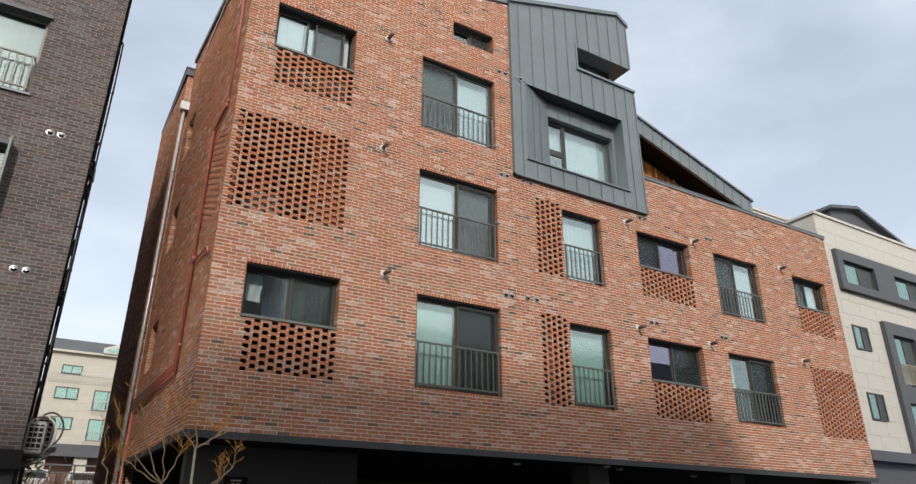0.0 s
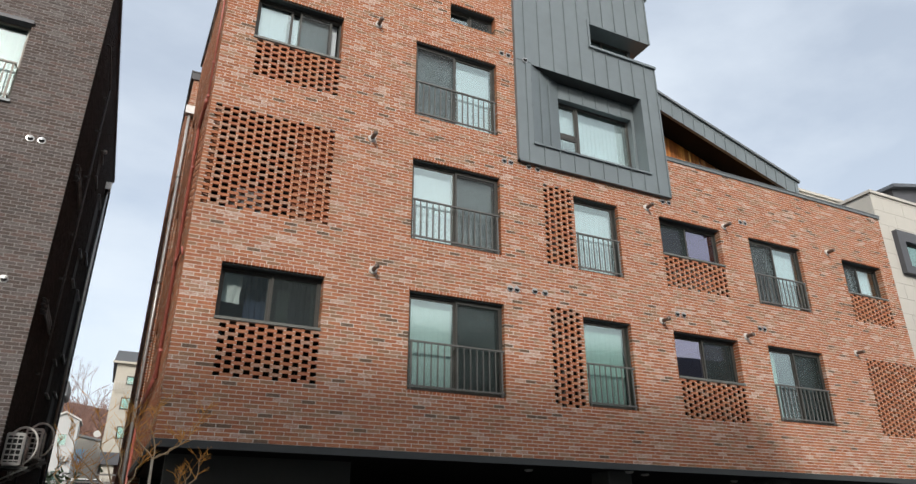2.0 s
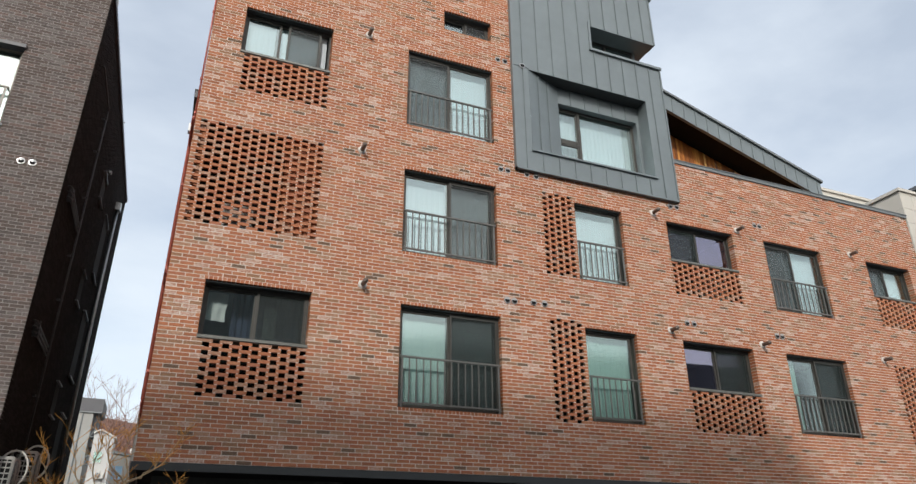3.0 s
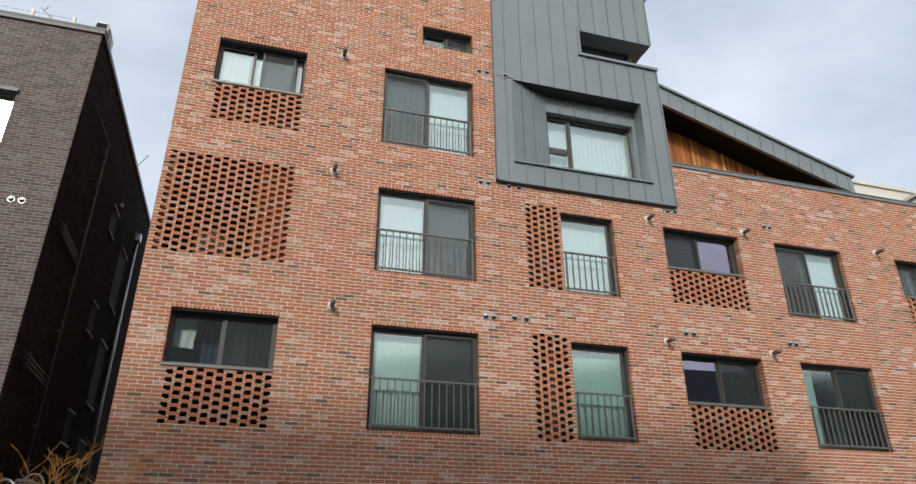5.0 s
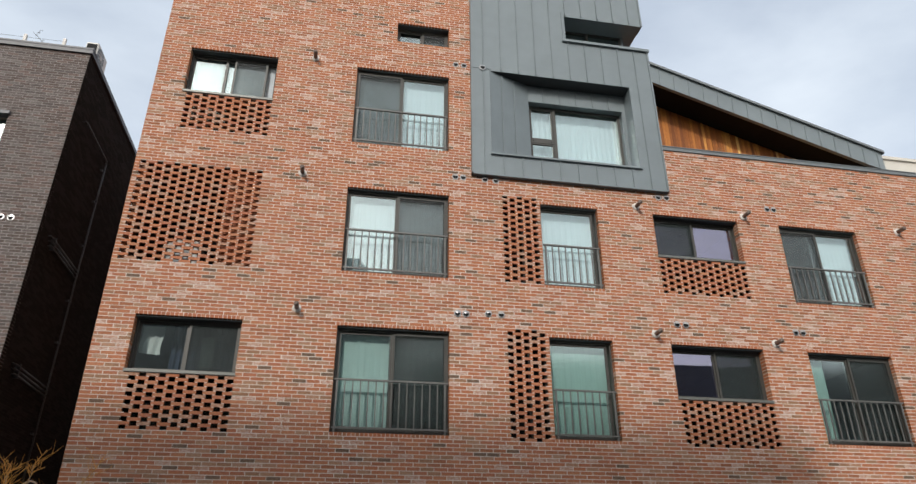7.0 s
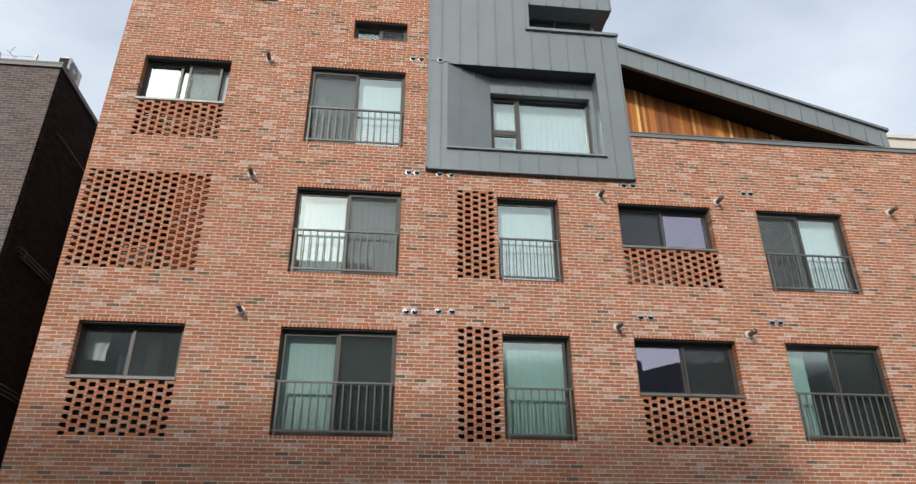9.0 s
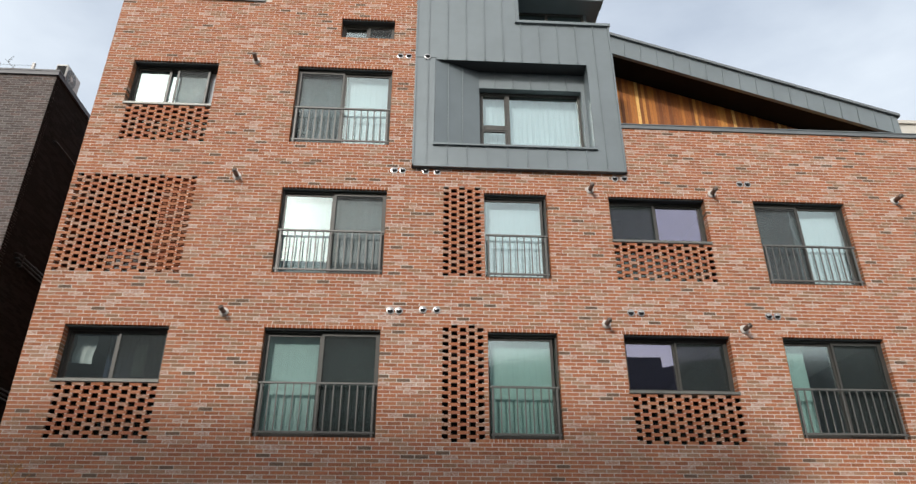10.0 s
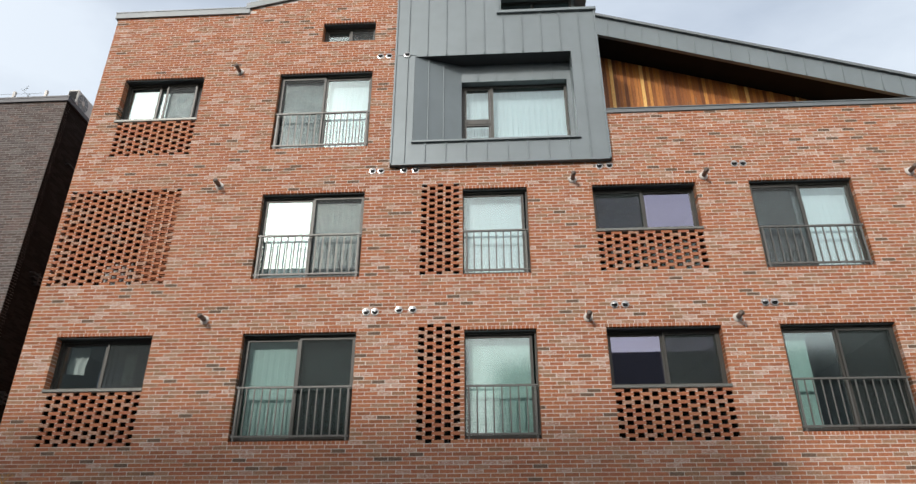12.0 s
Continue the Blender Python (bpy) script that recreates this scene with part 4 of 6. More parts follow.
bm = bmesh.new()
sheet(bm, us, zs, lambda u, z: not any(a < u < b and zc(na) < z < zc(nb) for a, b, na, nb in S_HOLES), lambda u, d, z: side(u, 0.0025 + d * 0.07, z))
box(bm, XL - 0.12 + 0.01, XL + 0.1, Y0 + 0.3, Y0 + 6.4, PARAPET_LEFT, PARAPET_LEFT + 0.05)
part("mortar_bed", bm, M_MORTAR, wall_side)
ob = new("brickwork", brick_mesh("brickwork", lay(0, 6.42, Z0, 1, 175, S_HOLES, rng, SIDE_TOP, 0.2), side, rng, M_BRICK))
ob.parent = wall_side
ob.matrix_local = Matrix.Translation(-BASES[wall_side])
tagged(ob, "mixed red, tan and burnt bricks", kind="stuff")
brick_screen(*S_HOLES[3], side, "pierced red brick screen turning the corner on the side wall")
# added sheet that makes the corner screen's gaps read as shaded
blind = block("wall_blind", (XL + 0.10, XL + 0.106, Y0 + 0.3, Y0 + 1.7, zc(60) - 0.1, zc(90) + 0.1), M_SOFFIT_SHADE)
tagged(blind, "near-black sheet added behind the corner brick screen for its shade", "wall lining", kind="structure")
for a, b, na, nb in S_HOLES[:3]:
    w = thing("window_side", (XL, Y0 + a, zc(na)), "narrow dark side window set deep in brick", "window", kind="structure")
    block("pane", (XL + SKEW * a + 0.15, XL + SKEW * a + 0.16, Y0 + a, Y0 + b, zc(na), zc(nb)), M_GLASS, w)
    block("backing", (XL + SKEW * a + 0.2, XL + SKEW * a + 0.24, Y0 + a, Y0 + b, zc(na), zc(nb)), M_SOFFIT_SHADE, w)

rear = thing("wall_rear_block", (1.19, 18.3, Z0), "rear brick block stepping out beside the gap", "brick wall", kind="structure")
RX = 1.19
rear_side = lambda u, d, z: (RX - 0.02 * u + d, 18.3 + u, z)
rear_front = lambda u, d, z: (RX + u, 18.3 + d, z)
solid("mortar_bed", lambda bm: box(bm, RX + 0.003, 1.6, 18.303, 22.5, 0.0, 13.75), M_MORTAR, rear)
for place, length in ((rear_side, 4.0), (rear_front, 0.4)):
    ob = new("brickwork", brick_mesh("brickwork", lay(0, length, Z0, -44, 161, [], rng), place, rng, M_BRICK))
    ob.parent = rear
    ob.matrix_local = Matrix.Translation(-BASES[rear])
    tagged(ob, kind="stuff")
solid("coping", lambda bm: (box(bm, RX - 0.07, 1.5, 18.24, 22.4, 13.74, 13.98), box(bm, RX - 0.09, 1.5, 18.22, 22.42, 13.96, 14.0)), M_GREY, rear)

# pipes on the side wall
sx = lambda y: XL + SKEW * (y - Y0)
drain = thing("red_drain_pipe", (sx(13.4), 13.4, 4.2), "red-brown painted pipe jogging down the side wall", "pipe")
solid("riser", lambda bm: tube(bm, [(sx(12.42) - 0.045, 12.42, 9.42), (sx(12.46) - 0.05, 12.47, 9.37), (sx(13.3) - 0.05, 13.3, 9.33), (sx(13.36) - 0.05, 13.37, 9.25), (sx(13.37) - 0.05, 13.37, 4.2)], 0.034, 10), M_RED_PIPE, drain, smooth=True)
solid("upper_riser", lambda bm: tube(bm, [(sx(12.42) - 0.035, 12.42, 13.8), (sx(12.42) - 0.035, 12.42, 9.4)], 0.019, 10), M_RED_PIPE, drain, smooth=True)
solid("branch", lambda bm: tube(bm, [(sx(13.37) - 0.05, 13.37, 6.32), (sx(12.8) - 0.045, 12.8, 6.29), (sx(12.25) - 0.045, 12.25, 6.26), (sx(12.2) - 0.04, 12.2, 6.2), (sx(12.2) - 0.02, 12.2, 6.1)], 0.019, 8), M_RED_PIPE, drain, smooth=True)
for z in (12.0, 10.3, 9.5, 8.4, 6.42, 4.7):
    y, r_ = (12.42, 0.027) if z > 9.4 else (13.37, 0.042)
    solid("clamp", lambda bm: (tube(bm, [(sx(y) - 0.04, y, z - 0.025), (sx(y) - 0.04, y, z + 0.025)], r_, 10), box(bm, sx(y) - 0.035, sx(y) + 0.02, y - 0.012, y + 0.012, z - 0.012, z + 0.012)), M_RED_PIPE, drain)
for k in range(4):
    z = 4.4 - 0.08 * k
    solid("run", lambda bm: tube(bm, [(sx(13.37) - 0.04 - 0.008 * k, 13.37, z), (sx(18.2) - 0.04 - 0.008 * k, 18.2, z)], 0.017, 8), M_RED_PIPE, drain, smooth=True)
solid("lower_riser", lambda bm: tube(bm, [(sx(18) - 0.03, 18.05, 4.2), (sx(18) - 0.03, 18.05, 0.0)], 0.03, 10), M_RED_PIPE, drain, smooth=True)
spout = thing("downpipe", (1.2, 18.15, 0), "bright stainless downpipe with a square hopper", "downpipe")
solid("pipe", lambda bm: tube(bm, [(1.24, 18.2, 12.5), (1.24, 18.2, 0)], 0.034, 14), M_PALE_STEEL, spout, smooth=True)
solid("hopper", lambda bm: (box(bm, 1.12, 1.36, 18.08, 18.29, 12.5, 12.75)), M_PALE_STEEL, spout)
for z in (10.5, 7.5, 4.6):
    solid("bracket", lambda bm: (tube(bm, [(1.24, 18.2, z), (1.24, 18.2, z + 0.05)], 0.042, 12), box(bm, 1.23, 1.25, 18.2, 18.31, z, z + 0.05)), M_STEEL, spout)

# ---- the sheet metal tower ----
TY = 11.78
tower = thing("metal_tower", (10.2, TY, TOWER[2]), "grey-blue standing seam metal tower with a splayed window recess", "roof tower")
tower_top = lambda x: 14.68 + 0.327 * (x - 8.0)


def tower_cladding(bm):
    d = TY + 0.3
    prism(bm, [(8.0, 9.40), (8.42, 9.40), (8.42, tower_top(8.42)), (8.0, tower_top(8.0))], TY, d)
    prism(bm, [(8.42, 9.40), (11.75, 9.40), (11.75, 9.93), (8.42, 9.93)], TY, d)
    prism(bm, [(11.75, 9.40), (12.33, 9.40), (12.33, 13.30), (11.75, 13.30)], TY, d)
    prism(bm, [(8.42, 12.15), (10.3, 12.15), (10.3, tower_top(10.3)), (8.42, tower_top(8.42))], TY, d)
    prism(bm, [(10.3, 12.15), (11.75, 12.15), (11.75, 13.30), (10.3, 13.30)], TY, d)
    prism(bm, [(10.3, 14.09), (12.29, 14.09), (12.29, 15.68), (11.95, tower_top(11.95)), (10.3, tower_top(10.3))], TY, d)
    # flanks and the slab round the slit
    box(bm, 12.28, 12.33, d, 15.5, 9.40, 13.30)
    box(bm, 12.24, 12.29, d, 15.5, 14.09, 15.68)
    box(bm, 10.3, 12.24, d, 15.5, 14.09, 14.14)
    box(bm, 10.3, 12.28, d, 15.5, 13.2, 13.30)


solid("cladding", tower_cladding, M_ZINC, tower)


def recess(bm):
    """Splayed left cheek, soffit, header, right cheek and ledge, as a shell with thickness."""
    q = lambda *p: bm.faces.new([bm.verts.new(c) for c in p])
    yb, yw = 12.14, 12.36
    TL, BL, LL, RL = 12.145, 9.935, 8.425, 11.745
    q((LL, TY + 0.002, BL), (9.40, yb, BL), (9.40, yb, TL), (LL, TY + 0.002, TL))
    q((9.40, yb, 11.70), (11.66, yb, 11.70), (11.66, yb, TL), (9.40, yb, TL))
    q((11.66, yb, BL), (RL, yb, BL), (RL, yb, TL), (11.66, yb, TL))
    q((RL, TY + 0.002, BL), (RL, TY + 0.002, TL), (RL, yb, TL), (RL, yb, BL))
    q((LL, TY + 0.002, BL), (RL, TY + 0.002, BL), (RL, yw, BL), (9.40, yw, BL), (9.40, yb, BL))
    q((9.40, yb, BL), (9.40, yw, BL), (9.40, yw, 11.70), (9.40, yb, 11.70))
    q((11.66, yb, BL), (11.66, yb, 11.70), (11.66, yw, 11.70), (11.66, yw, BL))
    q((9.40, yb, 11.70), (9.40, yw, 11.70), (11.66, yw, 11.70), (11.66, yb, 11.70))


bm = bmesh.new()
recess(bm)
bmesh.ops.remove_doubles(bm, verts=bm.verts, dist=1e-4)
part("recess_lining", bm, M_ZINC, tower)
# underside split from the lining and darkened to show as shaded
solid("recess_soffit", lambda bm: bm.faces.new([bm.verts.new(p) for p in ((8.425, TY + 0.002, 12.145), (9.40, 12.14, 12.145), (11.745, 12.14, 12.145), (11.745, TY + 0.002, 12.145))]), M_BEAM, tower, "soffit of the recess, in darker metal for its shade")


def seam(x, z0, z1, y=None):
    y = TY if y is None else y
    solid("seam", lambda bm: box(bm, x - 0.009, x + 0.009, y - 0.03, y + 0.002, z0, z1), M_ZINC, tower)


for k in range(10):
    x = 8.27 + 0.411 * k
    if 8.42 < x < 11.75:
        seam(x, 9.43, 9.90)
        if x < 10.3:
            seam(x, 12.17, tower_top(x) - 0.1)
        else:
            seam(x, 12.17, 13.27)
            seam(x, 14.12, tower_top(x) - 0.1)
    elif x < 8.42:
        seam(x, 9.43, tower_top(x) - 0.1)
    else:
        seam(x, 9.43, 13.27)
        seam(x, 14.12, 15.85)
for k in range(5):
    seam(9.75 + 0.4 * k, 11.72, 12.14, 12.14)
for f in (0.3, 0.62):
    x, y = 8.42 + 0.98 * f, TY + 0.36 * f
    seam(x, 9.96, 12.12, y)
trims = {
    "edge_trim": [(7.985, 8.02, TY - 0.03, TY + 0.07, 9.385, tower_top(8.0)), (12.31, 12.345, TY - 0.03, TY + 0.3, 9.385, 13.28), (12.27, 12.305, TY - 0.03, TY + 0.3, 14.09, 15.66),
                  (7.985, 12.345, TY - 0.03, TY + 0.07, 9.385, 9.425), (8.40, 11.79, TY - 0.05, TY + 0.02, 9.905, 9.945), (10.2, 12.37, TY - 0.06, TY + 0.3, 13.27, 13.34),
                  (10.22, 10.26, TY - 0.03, TY + 0.01, 13.3, 14.2), (8.0, 8.45, TY - 0.012, TY + 0.01, 12.19, 12.205)]}
for dims in trims["edge_trim"]:
    block("edge_trim", dims, M_ZINC, tower)
solid("top_coping", lambda bm: (prism(bm, [(7.95, tower_top(7.95) - 0.06), (11.95, tower_top(11.95) - 0.06), (11.95, tower_top(11.95) + 0.06), (7.95, tower_top(7.95) + 0.06)], TY - 0.07, TY + 0.4),
                                prism(bm, [(11.952, tower_top(11.95) - 0.06), (12.36, 15.62), (12.36, 15.74), (11.952, tower_top(11.95) + 0.06)], TY - 0.07, TY + 0.4)), M_ZINC, tower)
tw = thing("window_tower", (10.5, 12.30, 9.95), "wide tower window with small casements and pale curtains", "window", kind="structure")
solid("window_frame", lambda bm: (frame_bars(bm, 9.402, 11.658, 9.932, 11.698, 12.30, 12.38, 0.055), box(bm, 10.005, 10.075, 12.295, 12.38, 9.987, 11.643), box(bm, 9.457, 10.005, 12.30, 12.38, 10.70, 10.79)), M_FRAME, tw)
for a, b, c, d in ((9.457, 10.005, 9.987, 10.70), (9.457, 10.005, 10.79, 11.643)):
    solid("casement", lambda bm: frame_bars(bm, a + 0.004, b - 0.004, c + 0.004, d - 0.004, 12.31, 12.36, 0.035), M_FRAME, tw)
for dims in ((9.496, 9.966, 12.335, 12.341, 10.026, 10.661), (9.496, 9.966, 12.335, 12.341, 10.829, 11.604), (10.075, 11.603, 12.335, 12.341, 9.987, 11.643)):
    p = block("pane", dims, M_GLASS, tw)
    p.visible_shadow = False
for x in (9.52, 9.94):
    solid("latch", lambda bm: tube(bm, [(x, 12.294, 10.745), (x, 12.302, 10.745)], 0.016, 10), M_BLACK, tw)
curtain(9.42, 11.64, 12.52, 9.9, 11.7, M_CURTAIN, "white pleated curtain behind the tower window", 77, 0.009)
niche("interior_wall", 9.2, 11.8, 12.385, 14.5, 9.8, 11.9, M_ROOM, "plain painted room behind the tower window")
sw = thing("window_slit", (11.1, 12.25, 13.33), "low corner slit window in the metal tower", "window", kind="structure")
solid("window_frame", lambda bm: (frame_bars(bm, 10.3, 11.93, 13.302, 14.088, 12.25, 12.32, 0.05), box(bm, 11.0, 11.07, 12.25, 12.32, 13.352, 14.038)), M_FRAME, sw)
for a, b in ((10.35, 11.0), (11.07, 11.88)):
    block("pane", (a, b, 12.28, 12.286, 13.352, 14.038), M_GLASS, sw).visible_shadow = False
block("corner_wall", (11.93, 12.0, 12.25, 15.4, 13.302, 14.088), M_ZINC, sw)
niche("interior_wall", 10.3, 11.92, 12.33, 14.0, 13.31, 14.08, M_ROOM, "plain painted attic room behind the slit window")

# ---- pitched roofs ----
roof = thing("roof", (12, 16, 13), "pitched grey metal roof with a seamed eaves fascia", "roof", kind="structure")
FY = 14.2
ridge = lambda x: 12.98 + 0.322 * (20.62 - x)
solid("roof_left_slope", lambda bm: prism(bm, [(4.48, 13.72), (8.0, 14.5), (12.0, 15.82), (12.0, 15.95), (8.0, 14.64), (4.48, 13.86)], Y0 + 0.31, 20.5), M_SLATE, roof)
solid("roof_right_slope", lambda bm: prism(bm, [(12.0, ridge(12.0) - 0.2), (20.62, ridge(20.62) - 0.2), (20.62, ridge(20.62)), (12.0, ridge(12.0))], FY + 0.06, 20.5), M_SLATE, roof)
fascia = solid("fascia", lambda bm: prism(bm, [(12.0, ridge(12.0) - 0.65), (20.1, ridge(20.1) - 0.65), (20.62, ridge(20.62) - 0.62), (20.62, ridge(20.62)), (12.0, ridge(12.0))], FY, FY + 0.1), M_ZINC, roof, "seamed grey metal fascia")
solid("eaves_edge", lambda bm: prism(bm, [(12.0, ridge(12.0) - 0.05), (20.68, ridge(20.68) - 0.05), (20.68, ridge(20.68) + 0.03), (12.0, ridge(12.0) + 0.03)], FY - 0.07, FY + 0.2), M_CAP, roof)
solid("soffit", lambda bm: prism(bm, [(12.0, ridge(12.0) - 0.58), (20.3, ridge(20.3) - 0.58), (20.3, ridge(20.3) - 0.52), (12.0, ridge(12.0) - 0.52)], FY + 0.101, 16.2), M_SOFFIT_SHADE, roof, "dark brown soffit boards")
for k in range(20):
    x = 12.3 + 0.43 * k
    if x < 20.5:
        solid("seam", lambda bm: prism(bm, [(x - 0.05, ridge(x - 0.05) - 0.63), (x - 0.03, ridge(x - 0.03) - 0.63), (x + 0.01, ridge(x) - 0.06), (x - 0.01, ridge(x) - 0.06)], FY - 0.02, FY + 0.005), M_ZINC, fascia)
block("end_panel", (20.15, 20.6, FY + 0.101, 20.4, 9.6, 12.35), M_ZINC, roof)

cladding = thing("wood_wall", (16, 15.1, 9.6), "vertical oiled cedar boards on the terrace wall", "wood cladding", kind="structure")
x, k = 12.36, 0
while x < 20.1:
    w = 0.088
    top = ridge(x) - 0.53
    if top > 9.7:
        block("board", (x, x + w - 0.006, 15.1 + 0.004 * (k % 2), 15.14, 9.6, top), M_BOARD, cladding)
    x += w
    k += 1
solid("backing", lambda bm: prism(bm, [(12.34, 9.6), (20.12, 9.6), (20.12, ridge(20.12) - 0.3), (12.34, ridge(12.34) - 0.3)], 15.145, 15.3), M_SOFFIT_SHADE, cladding)

for k, (x, h, n) in enumerate(((14.32, 2.05, 4), (15.86, 1.8, 6), (15.58, 1.42, 3), (15.42, 1.36, 3), (16.12, 1.42, 3))):
    r = random.Random(k)
    t = thing("dry_plant", (x, 12.5, 9.6), "dry leafless plant stalks behind the terrace parapet", "dry plant", "terrace plants")
    block("planter", (x - 0.12, x + 0.12, 12.38, 12.62, 9.6, 9.85), M_SOFFIT_SHADE, t)
    bm = bmesh.new()
    for j in range(n):
        p = Vector((x + r.uniform(-0.05, 0.05), 12.5, 9.83))
        q = p + Vector((0.3 * (j / max(1, n - 1) - 0.5) + r.uniform(-0.05, 0.05), r.uniform(-0.1, 0.1), h * r.uniform(0.72, 1.0) - 0.23))
        tube(bm, [p, (p + q) / 2 + Vector((r.uniform(-0.03, 0.03), 0, 0)), q], [0.008, 0.006, 0.003], 5, caps=False)
        for i in range(3):
            s = p.lerp(q, r.uniform(0.7, 0.97))
            tube(bm, [s, s + Vector((r.uniform(-0.1, 0.1), r.uniform(-0.04, 0.04), r.uniform(0.06, 0.16)))], [0.005, 0.002], 4, caps=False)
    part("stalks", bm, M_DRY, t)

# ---- the dark brick house ----
DX, DY = -0.69, 13.8
dark = thing("dark_brick_house", (DX, DY, 0), "dark grey-brown brick house across the narrow gap", "house")
d_front = lambda u, d, z: (DX - 9.0 + u, DY + d, z)
d_side = lambda u, d, z: (DX - d, DY + u, z)
dh = lambda x: x - (DX - 9.0)
D_WIN = [(dh(-3.45), dh(-1.96), 97, 124), (dh(-3.45), dh(-2.02), 54, 80)]
dz = lambda n: course_z(2.75, n)
bm = bmesh.new()
us = sorted({gap, 9.0 - gap} | {h[i] for h in D_WIN for i in (0, 1)})
zs = sorted({2.76, 12.93} | {dz(h[i]) for h in D_WIN for i in (2, 3)})
sheet(bm, us, zs, lambda u, z: not any(a < u < b and dz(na) < z < dz(nb) for a, b, na, nb in D_WIN), lambda u, d, z: d_front(u, 0.0025 + 0.2 * d, z))
dwall = part("wall", bm, M_DARK_MORTAR, dark, "dark brick front wall", normals=False)
bricks = lay(4.0, 9.0, 2.75, 0, 152, D_WIN, rng, None, 0.2)
near = [b for b in bricks if b[0] > dh(-1.6) and dz(36) < b[2] < dz(96) and b[4] < 0.1][:290]
chosen = set(map(id, near))
ob = new("brickwork", brick_mesh("brickwork", [b for b in bricks if id(b) not in chosen], d_front, rng, M_DARK_BRICK))
ob.parent, ob.matrix_local = dwall, Matrix.Translation(-BASES[dark])
tagged(ob, kind="stuff")
brick_parts([(b, d_front((b[0] + b[1]) / 2, 0, (b[2] + b[3]) / 2)) for b in near], dwall, rng, M_DARK_BRICK_ONE)
# side wall: the gap's shade is put into its brick and mortar colours
flank = block("side_wall", (DX - 0.3, DX - 0.003, DY + 0.22, 24.4, 0.0, 12.93), M_SHADED_MORTAR, dark)
ob = new("brickwork", brick_mesh("brickwork", lay(0, 10.6, 2.75, 0, 152, [], rng), lambda u, d, z: d_side(u, d, z), rng, M_SHADED_BRICK))
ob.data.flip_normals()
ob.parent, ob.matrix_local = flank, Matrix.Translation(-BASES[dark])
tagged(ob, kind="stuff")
solid("coping", lambda bm: (box(bm, -9.8, DX + 0.05, DY - 0.05, DY + 0.25, 12.93, 13.05), box(bm, DX - 0.25, DX + 0.05, DY + 0.25, 24.4, 12.93, 13.05), box(bm, -9.8, DX + 0.06, DY - 0.06, DY + 0.25, 13.03, 13.075)), M_GREY, dark)
block("roof", (-9.7, DX - 0.25, DY + 0.25, 24.4, 12.6, 12.75), M_CONCRETE, dark)
block("rear_wall", (-9.7, DX - 0.01, 24.2, 24.4, 0, 12.93), M_DARK_BRICK, dark)
block("far_wall", (-9.7, -9.5, DY + 0.22, 24.2, 0, 12.93), M_DARK_BRICK, dark)
block("base_beam", (-9.7, DX + 0.04, DY - 0.06, DY + 0.3, 2.45, 2.75), M_BLACK, dark)
block("ground_wall", (-9.6, DX - 0.02, DY + 0.1, DY + 0.35, 0, 2.45), M_GREY, dark)
for (a, b, na, nb) in D_WIN:
    x0, x1 = DX - 9.0 + a, DX - 9.0 + b
    w = solid("window", lambda bm: frame_bars(bm, x0, x1, dz(na), dz(nb), DY + 0.13, DY + 0.2, 0.06), M_BEIGE, dark, "pale bronze window frame")
    block("pane", (x0 + 0.06, x1 - 0.06, DY + 0.16, DY + 0.168, dz(na) + 0.06, dz(nb) - 0.06), M_GLASS, w).visible_shadow = False
    block("head", (x0 - 0.03, x1 + 0.03, DY - 0.07, DY + 0.13, dz(nb) - 0.03, dz(nb) + 0.05), M_GREY, w, "grey metal window head")
    block("window_sill", (x0 - 0.02, x1 + 0.02, DY - 0.05, DY + 0.13, dz(na) - 0.05, dz(na)), M_CAP, w)
    if na < 90:
        block("side_fin", (x1, x1 + 0.04, DY - 0.3, DY + 0.13, dz(na), dz(nb) + 0.05), M_CAP, w, "blue-grey metal side fin")
    curtain(x0 + 0.05, x1 - 0.05, DY + 0.3, dz(na) - 0.05, dz(nb) + 0.05, M_CURTAIN_GREY, "grey sheer curtain in the dark brick house", int(na))
    niche("interior_wall", x0 - 0.2, x1 + 0.2, DY + 0.21, DY + 2, dz(na) - 0.2, dz(nb) + 0.2, M_ROOM, "plain room of the dark brick house")
    guard_rail(x0 + 0.05, x1 - 0.05, dz(na) + 0.03, dz(na) + 0.82, DY - 0.01, "pale bronze guard rail on the dark house", M_BEIGE, 0.13, 0.022, 0.14)
for x, z in ((-1.46, 8.54), (-1.27, 8.54), (-1.45, 5.76), (-1.26, 5.76)):
    t = copy_thing(vent, pose(x, DY, z))
    tagged(t, "round stainless hooded vent on dark brick")
for y0, y1, z0, z1 in ((18.3, 19.0, 10.17, 10.88), (20.2, 21.22, 8.77, 10.5), (18.5, 19.15, 7.43, 8.19), (20.3, 21.27, 5.97, 7.7), (18.62, 19.28, 4.7, 5.45), (20.45, 21.35, 3.3, 5.03)):
    w = block("side_window", (DX - 0.01, DX + 0.012, y0, y1, z0, z1), M_BLACK, dark)
    block("window_sill", (DX - 0.01, DX + 0.06, y0 - 0.03, y1 + 0.03, z0 - 0.03, z0), M_CAP, w)
    block("window_head", (DX - 0.01, DX + 0.06, y0 - 0.03, y1 + 0.03, z1, z1 + 0.03), M_CAP, w)
gp = thing("waste_pipe", (DX + 0.08, 16.05, 0), "dark pipes branching along the shaded side wall", "pipe")
